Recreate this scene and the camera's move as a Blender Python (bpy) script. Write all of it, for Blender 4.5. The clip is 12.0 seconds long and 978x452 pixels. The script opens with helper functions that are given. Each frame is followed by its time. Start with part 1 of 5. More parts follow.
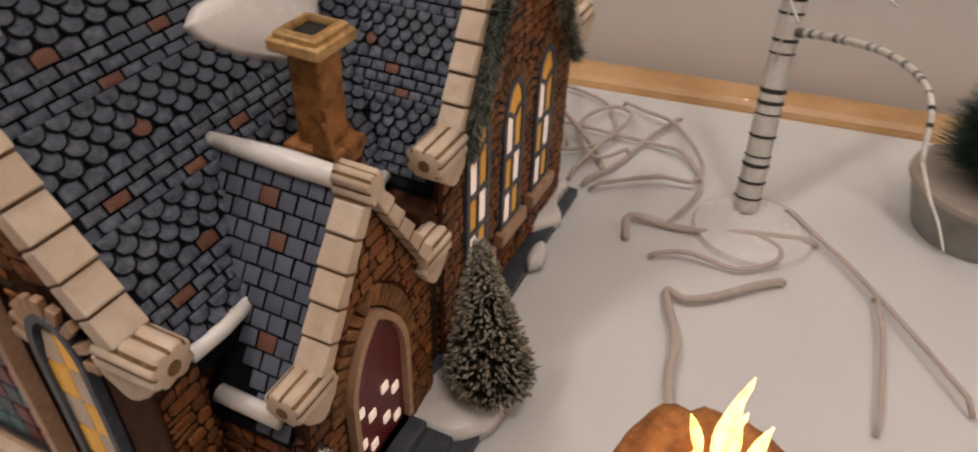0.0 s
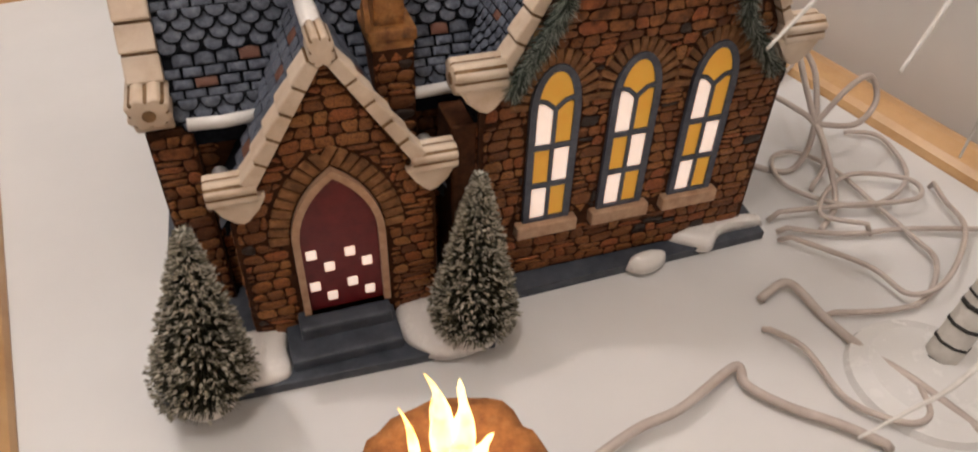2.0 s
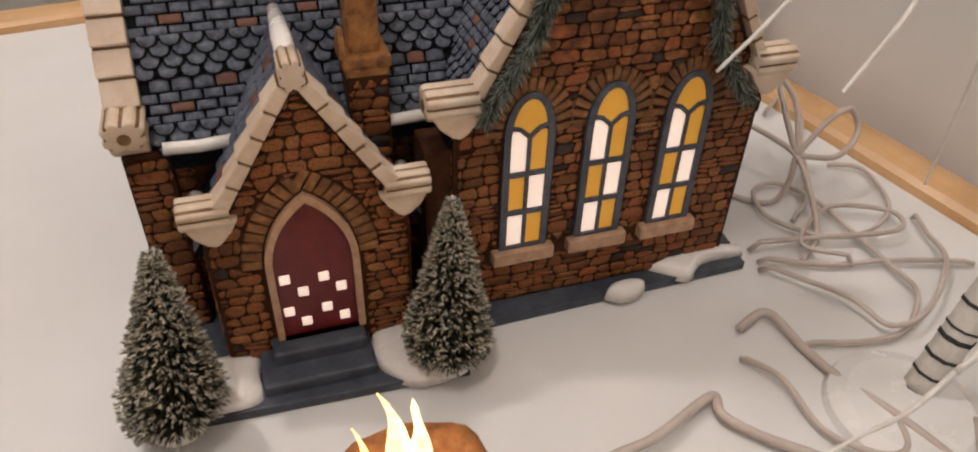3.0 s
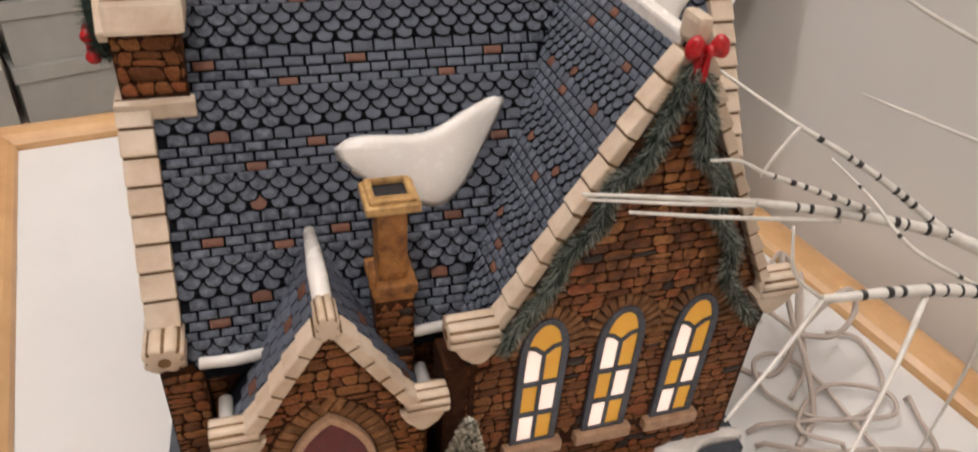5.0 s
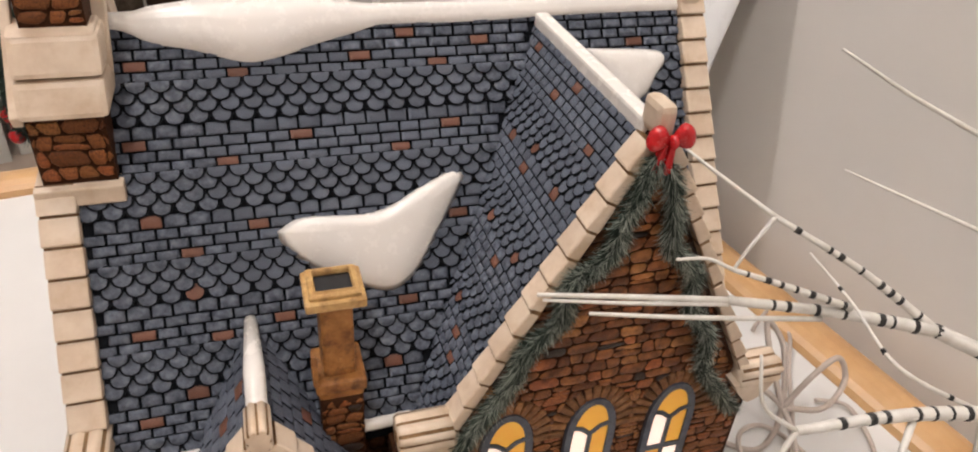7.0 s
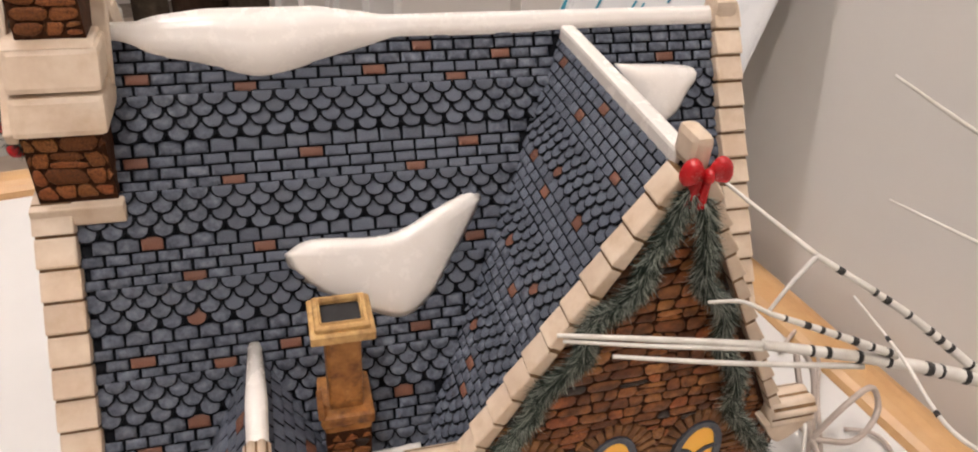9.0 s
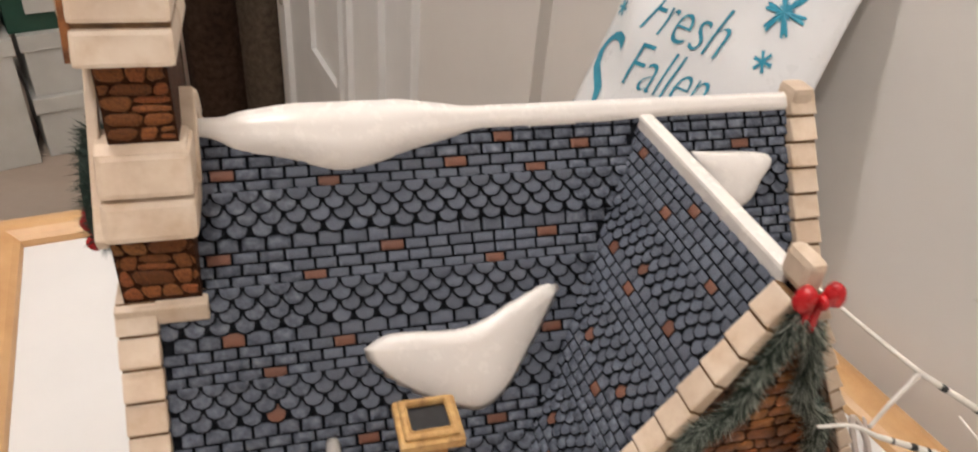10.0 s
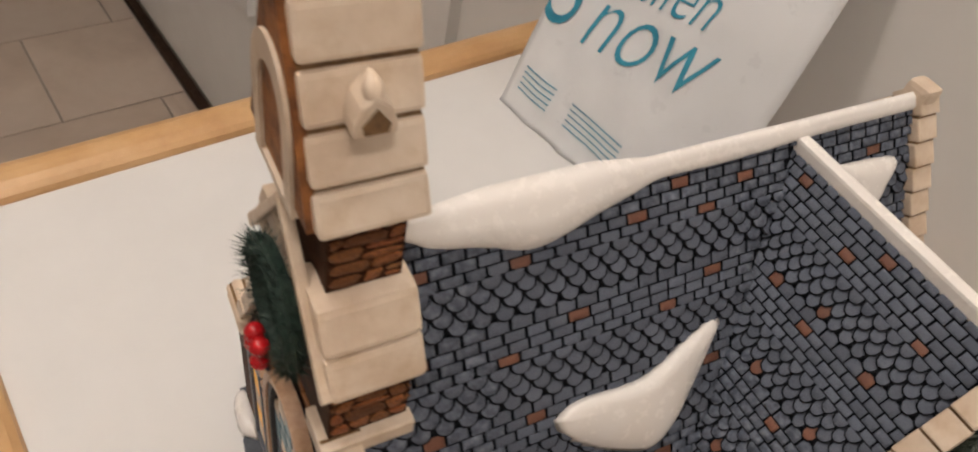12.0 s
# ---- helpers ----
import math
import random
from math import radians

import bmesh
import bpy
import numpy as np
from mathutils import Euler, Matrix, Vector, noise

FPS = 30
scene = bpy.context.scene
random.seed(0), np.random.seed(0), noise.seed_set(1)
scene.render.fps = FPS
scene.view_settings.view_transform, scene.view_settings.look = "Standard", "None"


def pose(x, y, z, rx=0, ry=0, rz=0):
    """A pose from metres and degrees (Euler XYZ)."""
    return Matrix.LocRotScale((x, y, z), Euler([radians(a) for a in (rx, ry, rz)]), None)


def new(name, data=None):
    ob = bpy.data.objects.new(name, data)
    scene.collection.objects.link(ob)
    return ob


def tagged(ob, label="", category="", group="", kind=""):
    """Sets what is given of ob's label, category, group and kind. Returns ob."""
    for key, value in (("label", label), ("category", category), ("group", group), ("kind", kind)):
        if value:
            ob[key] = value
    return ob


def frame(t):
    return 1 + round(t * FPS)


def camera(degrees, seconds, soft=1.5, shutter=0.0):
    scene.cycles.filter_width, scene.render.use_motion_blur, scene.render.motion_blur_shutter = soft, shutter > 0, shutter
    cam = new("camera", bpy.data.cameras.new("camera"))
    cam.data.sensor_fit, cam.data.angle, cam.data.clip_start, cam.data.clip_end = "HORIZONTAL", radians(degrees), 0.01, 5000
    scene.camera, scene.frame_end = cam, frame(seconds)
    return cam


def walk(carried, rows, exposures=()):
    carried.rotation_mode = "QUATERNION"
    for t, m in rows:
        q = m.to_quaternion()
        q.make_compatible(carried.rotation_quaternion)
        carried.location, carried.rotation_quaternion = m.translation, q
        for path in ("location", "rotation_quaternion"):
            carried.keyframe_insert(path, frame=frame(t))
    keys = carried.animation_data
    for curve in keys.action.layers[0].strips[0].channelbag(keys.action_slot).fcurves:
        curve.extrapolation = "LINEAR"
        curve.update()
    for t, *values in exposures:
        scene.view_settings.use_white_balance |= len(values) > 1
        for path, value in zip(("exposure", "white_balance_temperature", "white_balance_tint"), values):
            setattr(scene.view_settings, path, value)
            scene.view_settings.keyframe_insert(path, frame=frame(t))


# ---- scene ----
U = 0.058  # one church unit in metres; all lengths below are in these units
cam = camera(65.40, 12.0, soft=1.9, shutter=0.4)
# seconds, eye (units), yaw, pitch, roll (degrees)
ROWS = [
    (0.0, -3.1979, -1.6646, 3.7612, -65.230, -37.981, 1.821),
    (0.5, -2.7711, -2.0524, 3.8972, -51.157, -41.704, 2.983),
    (1.0, -1.9997, -2.7969, 3.7103, -30.283, -39.449, 0.242),
    (1.5, -1.3991, -3.1509, 3.7693, -23.192, -38.275, -0.229),
    (2.0, -1.4260, -3.4030, 3.6274, -20.109, -40.458, 2.054),
    (2.5, -1.3444, -3.5540, 3.5558, -19.523, -38.558, 1.776),
    (4.5, -1.2241, -3.1169, 4.2537, -20.064, -36.410, 4.746),
    (5.0, -1.2926, -3.0280, 4.6235, -19.492, -35.450, 4.515),
    (5.5, -1.3130, -2.9406, 4.7792, -19.936, -35.007, 4.676),
    (6.0, -1.2524, -2.8387, 4.8105, -19.724, -34.215, 4.901),
    (6.5, -1.1037, -2.6743, 4.7892, -19.472, -33.712, 4.876),
    (7.0, -0.9405, -2.6399, 4.7633, -19.510, -33.996, 4.389),
    (9.0, -0.8568, -2.3626, 4.7773, -17.880, -34.636, 4.603),
    (9.5, -0.9483, -2.2218, 4.9080, -18.174, -34.875, 4.860),
    (10.0, -1.2294, -1.9624, 5.0904, -18.089, -33.995, 5.342),
    (10.5, -1.4975, -1.6799, 5.2415, -19.123, -34.319, 6.470),
    (11.0, -1.8212, -1.3922, 5.3792, -21.978, -37.643, 8.053),
    (11.5, -2.0725, -0.8655, 5.4623, -28.560, -43.110, 10.672),
    (12.0, -2.4998, -0.3275, 5.6270, -36.922, -46.254, 13.656),
]


def eye_pose(x, y, z, yaw, pitch, roll):
    return pose(x * U, y * U, z * U) @ pose(0, 0, 0, 0, 0, yaw) @ pose(0, 0, 0, 90 + pitch) @ pose(0, 0, 0, 0, 0, roll)


EXPOSURES = [(0.0, -0.95, 6500, 10), (1.0, -0.66, 6400, 9), (2.5, -0.66, 6330, 8), (4.5, -0.48, 6220, 7), (6.0, -0.29, 6150, 6), (9.0, -0.23, 6250, 8), (10.5, -0.32, 6220, 5), (11.2, -0.44, 6400, 5), (12.0, -0.69, 6500, 6)]
walk(cam, [(t, eye_pose(*r)) for t, *r in ROWS], exposures=EXPOSURES)

# ---- light ----
world = bpy.data.worlds.new("room_world")
scene.world = world
world.use_nodes = True
world.node_tree.nodes["Background"].inputs[0].default_value = (0.9, 0.8, 0.7, 1)
world.node_tree.nodes["Background"].inputs[1].default_value = 0.02


FLOOR_Z = -13.2
CEIL_Z = 28.0
# The second lamp is an added fill that brightens the church's front slopes.
LAMPS = [(-8.5, 8.5, CEIL_Z - 1.4), (-5.5, -7.0, CEIL_Z - 1.4)]
for at, share in zip(LAMPS, (1.1, 0.85)):
    bulb = bpy.data.lights.new("ceiling_lamp_light", "POINT")
    bulb.energy, bulb.color, bulb.shadow_soft_size = 28.0 * share, (1.0, 0.91, 0.89), 0.06
    new("ceiling_lamp_light", bulb).location = (at[0] * U, at[1] * U, (at[2] - 1.2) * U)

# ---- materials ----
def mat(name, rough=0.6, metal=0.0, spec=0.5):
    m = bpy.data.materials.new(name)
    m.use_nodes = True
    nt = m.node_tree
    b = nt.nodes["Principled BSDF"]
    b.inputs["Roughness"].default_value = rough
    b.inputs["Metallic"].default_value = metal
    b.inputs["Specular IOR Level"].default_value = spec
    return m, nt, b


def node(nt, kind, **props):
    n = nt.nodes.new(kind)
    for k, v in props.items():
        if k == "operation":
            n.operation = v
        elif k == "blend":
            n.data_type, n.blend_type = "RGBA", v
    return n


def noise_tex(nt, scale, detail=5.0, rough=0.6, stretch=(1, 1, 1)):
    tc = node(nt, "ShaderNodeTexCoord")
    mp = node(nt, "ShaderNodeMapping")
    mp.inputs["Scale"].default_value = stretch
    t = node(nt, "ShaderNodeTexNoise")
    t.inputs["Scale"].default_value = scale
    t.inputs["Detail"].default_value = detail
    t.inputs["Roughness"].default_value = rough
    nt.links.new(tc.outputs["Object"], mp.inputs["Vector"])
    nt.links.new(mp.outputs["Vector"], t.inputs["Vector"])
    return t


def ramp(nt, source, stops):
    r = node(nt, "ShaderNodeValToRGB")
    while len(r.color_ramp.elements) < len(stops):
        r.color_ramp.elements.new(0.5)
    for e, (p, c) in zip(r.color_ramp.elements, stops):
        e.position, e.color = p, (*c, 1)
    nt.links.new(source, r.inputs["Fac"])
    return r


def mixed(nt, fac, a, b, kind="MIX"):
    m = node(nt, "ShaderNodeMix", blend=kind)
    for value, slot in ((fac, 0), (a, 6), (b, 7)):
        if isinstance(value, (int, float)):
            m.inputs[slot].default_value = value
        elif isinstance(value, tuple):
            m.inputs[slot].default_value = (*value, 1)
        else:
            nt.links.new(value, m.inputs[slot])
    return m.outputs[2]


def bump(nt, bsdf, source, strength, distance):
    b = node(nt, "ShaderNodeBump")
    b.inputs["Strength"].default_value = strength
    b.inputs["Distance"].default_value = distance
    nt.links.new(source, b.inputs["Height"])
    nt.links.new(b.outputs["Normal"], bsdf.inputs["Normal"])


def mottled(name, stops, scale, rough=0.6, rough_to=None, bump_mm=0.1, stretch=(1, 1, 1), per_object=0.0, per_island=False, stain=None, spec=0.5):
    """A painted or natural surface: noise through a ramp, fine grain, an optional stain at a larger scale, shade by piece."""
    m, nt, b = mat(name, rough, spec=spec)
    t = noise_tex(nt, scale, 6, 0.62, stretch)
    out = ramp(nt, t.outputs["Fac"], stops).outputs["Color"]
    if stain:
        colour, amount, size = stain
        big = noise_tex(nt, size, 4, 0.6)
        mask = ramp(nt, big.outputs["Fac"], [(0.5, (0, 0, 0)), (0.72, (amount,) * 3)])
        out = mixed(nt, mask.outputs["Color"], out, colour)
    if per_object:
        if per_island:
            g = node(nt, "ShaderNodeNewGeometry").outputs["Random Per Island"]
        else:
            g = node(nt, "ShaderNodeObjectInfo").outputs["Random"]
        v = ramp(nt, g, [(0.0, (1 - per_object,) * 3), (1.0, (1 + per_object,) * 3)])
        out = mixed(nt, 1.0, out, v.outputs["Color"], "MULTIPLY")
    nt.links.new(out, b.inputs["Base Color"])
    fine = noise_tex(nt, scale * 5, 4, 0.7, stretch)
    if rough_to is not None:
        r = ramp(nt, fine.outputs["Fac"], [(0.3, (rough,) * 3), (0.7, (rough_to,) * 3)])
        nt.links.new(r.outputs["Color"], b.inputs["Roughness"])
    if bump_mm:
        bump(nt, b, fine.outputs["Fac"], 0.6, bump_mm / 1000)
    return m


SLATE_STOPS = [(0.28, (0.047, 0.055, 0.076)), (0.52, (0.100, 0.113, 0.147)), (0.78, (0.190, 0.207, 0.248))]
M_SLATE = mottled("painted_slate", SLATE_STOPS, 420, 0.48, 0.66, 0.12, spec=0.3, per_object=0.14)
M_SLATE_JOINED = mottled("painted_slate_pieces", SLATE_STOPS, 420, 0.48, 0.66, 0.12, spec=0.3, per_object=0.14, per_island=True)
M_JOINT = mottled("dark_slate_joint", [(0.3, (0.004, 0.005, 0.007)), (0.7, (0.012, 0.013, 0.017))], 600, 0.8, bump_mm=0.05, spec=0.08)
M_ORANGE = mottled("terracotta_slate", [(0.3, (0.10, 0.040, 0.024)), (0.6, (0.18, 0.072, 0.043)), (0.8, (0.25, 0.11, 0.068))], 500, 0.5, bump_mm=0.1, per_object=0.15)
def stone_material(name, per_island):
    """Glazed stonework: each stone takes its own brown, ochre or red-brown, clouded and washed dark."""
    m, nt, b = mat(name, 0.5, spec=0.35)
    if per_island:
        g = node(nt, "ShaderNodeNewGeometry").outputs["Random Per Island"]
    else:
        g = node(nt, "ShaderNodeObjectInfo").outputs["Random"]
    tone = ramp(nt, g, [(0.0, (0.13, 0.042, 0.011)), (0.25, (0.215, 0.078, 0.021)), (0.5, (0.27, 0.105, 0.029)), (0.72, (0.30, 0.088, 0.026)), (0.86, (0.34, 0.150, 0.044)), (1.0, (0.19, 0.063, 0.018))])
    cloud = ramp(nt, noise_tex(nt, 230, 6, 0.65).outputs["Fac"], [(0.30, (0.34, 0.30, 0.27)), (0.5, (0.98, 0.95, 0.93)), (0.72, (1.65, 1.7, 1.75))])
    out = mixed(nt, 1.0, tone.outputs["Color"], cloud.outputs["Color"], "MULTIPLY")
    wash = ramp(nt, noise_tex(nt, 75, 4, 0.6).outputs["Fac"], [(0.47, (0, 0, 0)), (0.68, (0.8, 0.8, 0.8))])
    out = mixed(nt, wash.outputs["Color"], out, (0.065, 0.018, 0.006))
    nt.links.new(out, b.inputs["Base Color"])
    fine = noise_tex(nt, 1100, 4, 0.7)
    r = ramp(nt, fine.outputs["Fac"], [(0.3, (0.42,) * 3), (0.7, (0.66,) * 3)])
    nt.links.new(r.outputs["Color"], b.inputs["Roughness"])
    bump(nt, b, fine.outputs["Fac"], 0.6, 0.0002)
    return m


def tinsel_material(name, dark, pale, share):
    """Bristles: most dark, a share of them pale and frosted, told apart by island."""
    m, nt, b = mat(name, 0.5, spec=0.4)
    g = node(nt, "ShaderNodeNewGeometry").outputs["Random Per Island"]
    c = ramp(nt, g, [(0.0, tuple(0.5 * v for v in dark)), (1 - share - 0.02, tuple(1.5 * v for v in dark)), (1 - share, tuple(0.6 * v for v in pale)), (1.0, pale)])
    nt.links.new(c.outputs["Color"], b.inputs["Base Color"])
    return m


M_STONE = stone_material("glazed_brown_stone", False)
M_STONE_JOINED = stone_material("glazed_brown_stone_pieces", True)
M_VOUSSOIR = mottled("ochre_arch_stone", [(0.3, (0.105, 0.042, 0.014)), (0.55, (0.23, 0.105, 0.038)), (0.8, (0.36, 0.19, 0.085))], 240, 0.5, 0.65, 0.15, spec=0.3, per_object=0.25)
M_STONE_DARK = mottled("dark_stone", [(0.3, (0.012, 0.006, 0.004)), (0.7, (0.04, 0.018, 0.01))], 300, 0.5, bump_mm=0.1)
M_MORTAR = mottled("dark_brown_wash", [(0.3, (0.026, 0.009, 0.004)), (0.7, (0.078, 0.028, 0.010))], 300, 0.7, bump_mm=0.15, spec=0.15)
M_CREAM = mottled("cream_ceramic", [(0.3, (0.58, 0.44, 0.32)), (0.55, (0.70, 0.57, 0.44)), (0.8, (0.78, 0.67, 0.55))], 60, 0.4, 0.55, 0.06, per_object=0.06, stain=((0.45, 0.28, 0.13), 0.35, 130))
M_CREAM_GROOVE = mottled("brown_wash_groove", [(0.3, (0.10, 0.050, 0.018)), (0.7, (0.27, 0.15, 0.058))], 300, 0.6, bump_mm=0.05)
M_SNOW = mottled("white_glazed_snow", [(0.3, (0.82, 0.77, 0.72)), (0.7, (0.86, 0.82, 0.78))], 40, 0.22, 0.3, 0.02)
M_CHIMNEY = mottled("ochre_ceramic", [(0.3, (0.17, 0.060, 0.014)), (0.55, (0.38, 0.165, 0.040)), (0.8, (0.52, 0.27, 0.085))], 190, 0.42, 0.6, 0.25, stain=((0.05, 0.02, 0.01), 0.7, 260))
M_CHIMCAP = mottled("golden_ochre_ceramic", [(0.3, (0.36, 0.19, 0.06)), (0.6, (0.60, 0.38, 0.15)), (0.8, (0.72, 0.52, 0.27))], 150, 0.4, 0.55, 0.15, stain=((0.16, 0.07, 0.02), 0.6, 220))
M_BLACK = mottled("black_paint", [(0.3, (0.006, 0.006, 0.007)), (0.7, (0.018, 0.018, 0.02))], 300, 0.5, bump_mm=0.05)
M_LEAD = mottled("blue_grey_lead", [(0.3, (0.045, 0.05, 0.07)), (0.7, (0.10, 0.11, 0.14))], 300, 0.5, bump_mm=0.05)
M_DOOR = mottled("oxblood_paint", [(0.3, (0.095, 0.007, 0.009)), (0.7, (0.16, 0.014, 0.016))], 200, 0.35, 0.45, 0.06)
M_ARCH = mottled("peach_stone_trim", [(0.3, (0.36, 0.20, 0.115)), (0.7, (0.55, 0.36, 0.23))], 220, 0.45, bump_mm=0.1)
M_STEP = mottled("dark_blue_grey_base", [(0.3, (0.026, 0.032, 0.045)), (0.7, (0.075, 0.085, 0.105))], 120, 0.4, 0.55, 0.08)
M_RED = mottled("red_gloss_paint", [(0.3, (0.36, 0.006, 0.010)), (0.7, (0.52, 0.012, 0.016))], 90, 0.22, 0.3, 0.05)
M_GARLAND = tinsel_material("dusty_green_tinsel", (0.020, 0.036, 0.024), (0.62, 0.66, 0.58), 0.32)
M_FIR = mottled("dark_green_bristle", [(0.3, (0.006, 0.018, 0.013)), (0.7, (0.03, 0.06, 0.045))], 600, 0.55, bump_mm=0, per_object=0.5, per_island=True)
M_BRISTLE = tinsel_material("flocked_bristle_tip", (0.17, 0.155, 0.11), (0.66, 0.61, 0.51), 0.5)
M_BRISTLE_DARK = tinsel_material("olive_bristle", (0.030, 0.032, 0.021), (0.15, 0.14, 0.10), 0.3)
M_WIRE = mottled("dull_wire", [(0.3, (0.08, 0.07, 0.05)), (0.7, (0.16, 0.14, 0.11))], 300, 0.5, bump_mm=0.05)
M_TABLE = mottled("white_laminate", [(0.3, (0.715, 0.70, 0.68)), (0.7, (0.765, 0.75, 0.73))], 12, 0.38, 0.46, 0.01, stain=((0.70, 0.66, 0.62), 0.25, 5))
M_OAK = mottled("pale_beech_rim", [(0.25, (0.44, 0.23, 0.09)), (0.5, (0.60, 0.36, 0.165)), (0.75, (0.70, 0.46, 0.24))], 16, 0.3, 0.42, 0.03, stretch=(1, 1, 1), stain=((0.42, 0.21, 0.085), 0.4, 9))
M_WALL = mottled("warm_white_wall_paint", [(0.3, (0.78, 0.745, 0.70)), (0.7, (0.83, 0.795, 0.75))], 6, 0.75, bump_mm=0.1, stain=((0.75, 0.715, 0.67), 0.4, 1.5))
M_DOORPAINT = mottled("white_door_paint", [(0.3, (0.79, 0.78, 0.76)), (0.7, (0.84, 0.83, 0.81))], 8, 0.4, 0.5, 0.05)
M_CEIL = mottled("ceiling_paint", [(0.3, (0.76, 0.74, 0.70)), (0.7, (0.8, 0.78, 0.74))], 5, 0.85, bump_mm=0.1)
M_FLOOR = mottled("stone_tile", [(0.25, (0.44, 0.34, 0.27)), (0.5, (0.60, 0.49, 0.40)), (0.75, (0.72, 0.62, 0.53))], 14, 0.4, 0.55, 0.1, per_object=0.07, stain=((0.40, 0.31, 0.25), 0.6, 6))
M_GROUT = mottled("tile_grout", [(0.3, (0.28, 0.23, 0.19)), (0.7, (0.38, 0.33, 0.28))], 40, 0.85, bump_mm=0.1)
M_CURTAIN = mottled("dark_brown_cloth", [(0.3, (0.024, 0.013, 0.008)), (0.7, (0.060, 0.036, 0.024))], 60, 0.85, bump_mm=0.3, spec=0.1, stain=((0.02, 0.01, 0.006), 0.5, 6))
# Grey highlights on the folds are painted in as this paler cloth.
M_CURTAIN_HIGHLIGHT = mottled("brown_cloth_highlight", [(0.3, (0.055, 0.040, 0.028)), (0.7, (0.115, 0.088, 0.064))], 60, 0.85, bump_mm=0.3, spec=0.1)
M_FAR_BOX = mottled("off_white_box", [(0.3, (0.56, 0.55, 0.51)), (0.7, (0.66, 0.65, 0.61))], 8, 0.7, bump_mm=0.05)
M_GREENBOX = mottled("dark_green_carton", [(0.3, (0.010, 0.05, 0.032)), (0.7, (0.02, 0.085, 0.055))], 8, 0.5, bump_mm=0.05)
M_CORD = mottled("greyed_beige_cable", [(0.3, (0.46, 0.38, 0.33)), (0.7, (0.60, 0.52, 0.46))], 80, 0.45, bump_mm=0.05)
M_TWIGWHITE = mottled("white_wrapped_twig", [(0.3, (0.62, 0.58, 0.52)), (0.7, (0.78, 0.75, 0.70))], 200, 0.6, bump_mm=0.2)
M_TWIGDARK = mottled("black_birch_mark", [(0.3, (0.010, 0.010, 0.010)), (0.7, (0.05, 0.045, 0.04))], 400, 0.7, bump_mm=0.1)
M_BAG = mottled("white_plastic_film", [(0.3, (0.78, 0.78, 0.78)), (0.7, (0.85, 0.85, 0.85))], 10, 0.25, 0.4, 0.3, stain=((0.72, 0.72, 0.73), 0.5, 14))
M_TEAL = mottled("teal_print", [(0.3, (0.035, 0.25, 0.37)), (0.7, (0.065, 0.36, 0.49))], 60, 0.35, bump_mm=0)
# The fire's orange glow on the bark is put into this colour.
M_LOG = mottled("fire_lit_bark", [(0.3, (0.20, 0.065, 0.016)), (0.55, (0.44, 0.17, 0.045)), (0.8, (0.62, 0.31, 0.11))], 160, 0.7, 0.85, 0.6, stain=((0.08, 0.028, 0.01), 0.7, 120))
M_GLASSWHITE = mottled("frosted_clear_plastic", [(0.3, (0.74, 0.72, 0.69)), (0.7, (0.80, 0.78, 0.75))], 30, 0.2, 0.3, 0.02)
M_TEALGLASS = mottled("teal_painted_glass", [(0.3, (0.03, 0.10, 0.13)), (0.7, (0.07, 0.2, 0.24))], 200, 0.3, bump_mm=0.05)
M_STEEL = mottled("brushed_metal", [(0.3, (0.25, 0.22, 0.18)), (0.7, (0.4, 0.36, 0.3))], 50, 0.4, bump_mm=0)


def glowing(name, colour, strength, second=None):
    m, nt, b = mat(name, 0.4)
    b.inputs["Base Color"].default_value = (*colour, 1)
    t = noise_tex(nt, 130, 3)
    c = ramp(nt, t.outputs["Fac"], [(0.35, second or colour), (0.65, colour)])
    nt.links.new(c.outputs["Color"], b.inputs["Emission Color"])
    b.inputs["Emission Strength"].default_value = strength
    return m


M_LIT = glowing("lit_pane", (1.0, 0.80, 0.68), 0.95, (0.92, 0.66, 0.52))
M_AMBER = glowing("lit_amber_pane", (0.80, 0.42, 0.05), 0.34, (0.66, 0.28, 0.02))
M_FLAME = glowing("lit_flame", (1.0, 0.76, 0.36), 4.5, (1.0, 0.50, 0.10))
M_LAMPGLOW = glowing("lamp_glass", (1.0, 0.86, 0.68), 3.0)

# ---- mesh helpers ----
def part(name, bm, material, parent=None, label="", smooth=False, kind=""):
    """Links a bmesh, in units, as one mesh object under a thing or a part."""
    bmesh.ops.recalc_face_normals(bm, faces=bm.faces[:])
    bm.transform(Matrix.Scale(U, 4))
    me = bpy.data.meshes.new(name)
    bm.to_mesh(me)
    bm.free()
    me.materials.append(material)
    if smooth:
        me.polygons.foreach_set("use_smooth", [True] * len(me.polygons))
    ob = new(name, me)
    if parent is not None:
        ob.parent = parent
    return tagged(ob, label=label, kind=kind)


def thing(name, label, category, group="", kind=""):
    return tagged(new(name), label, category, group, kind)


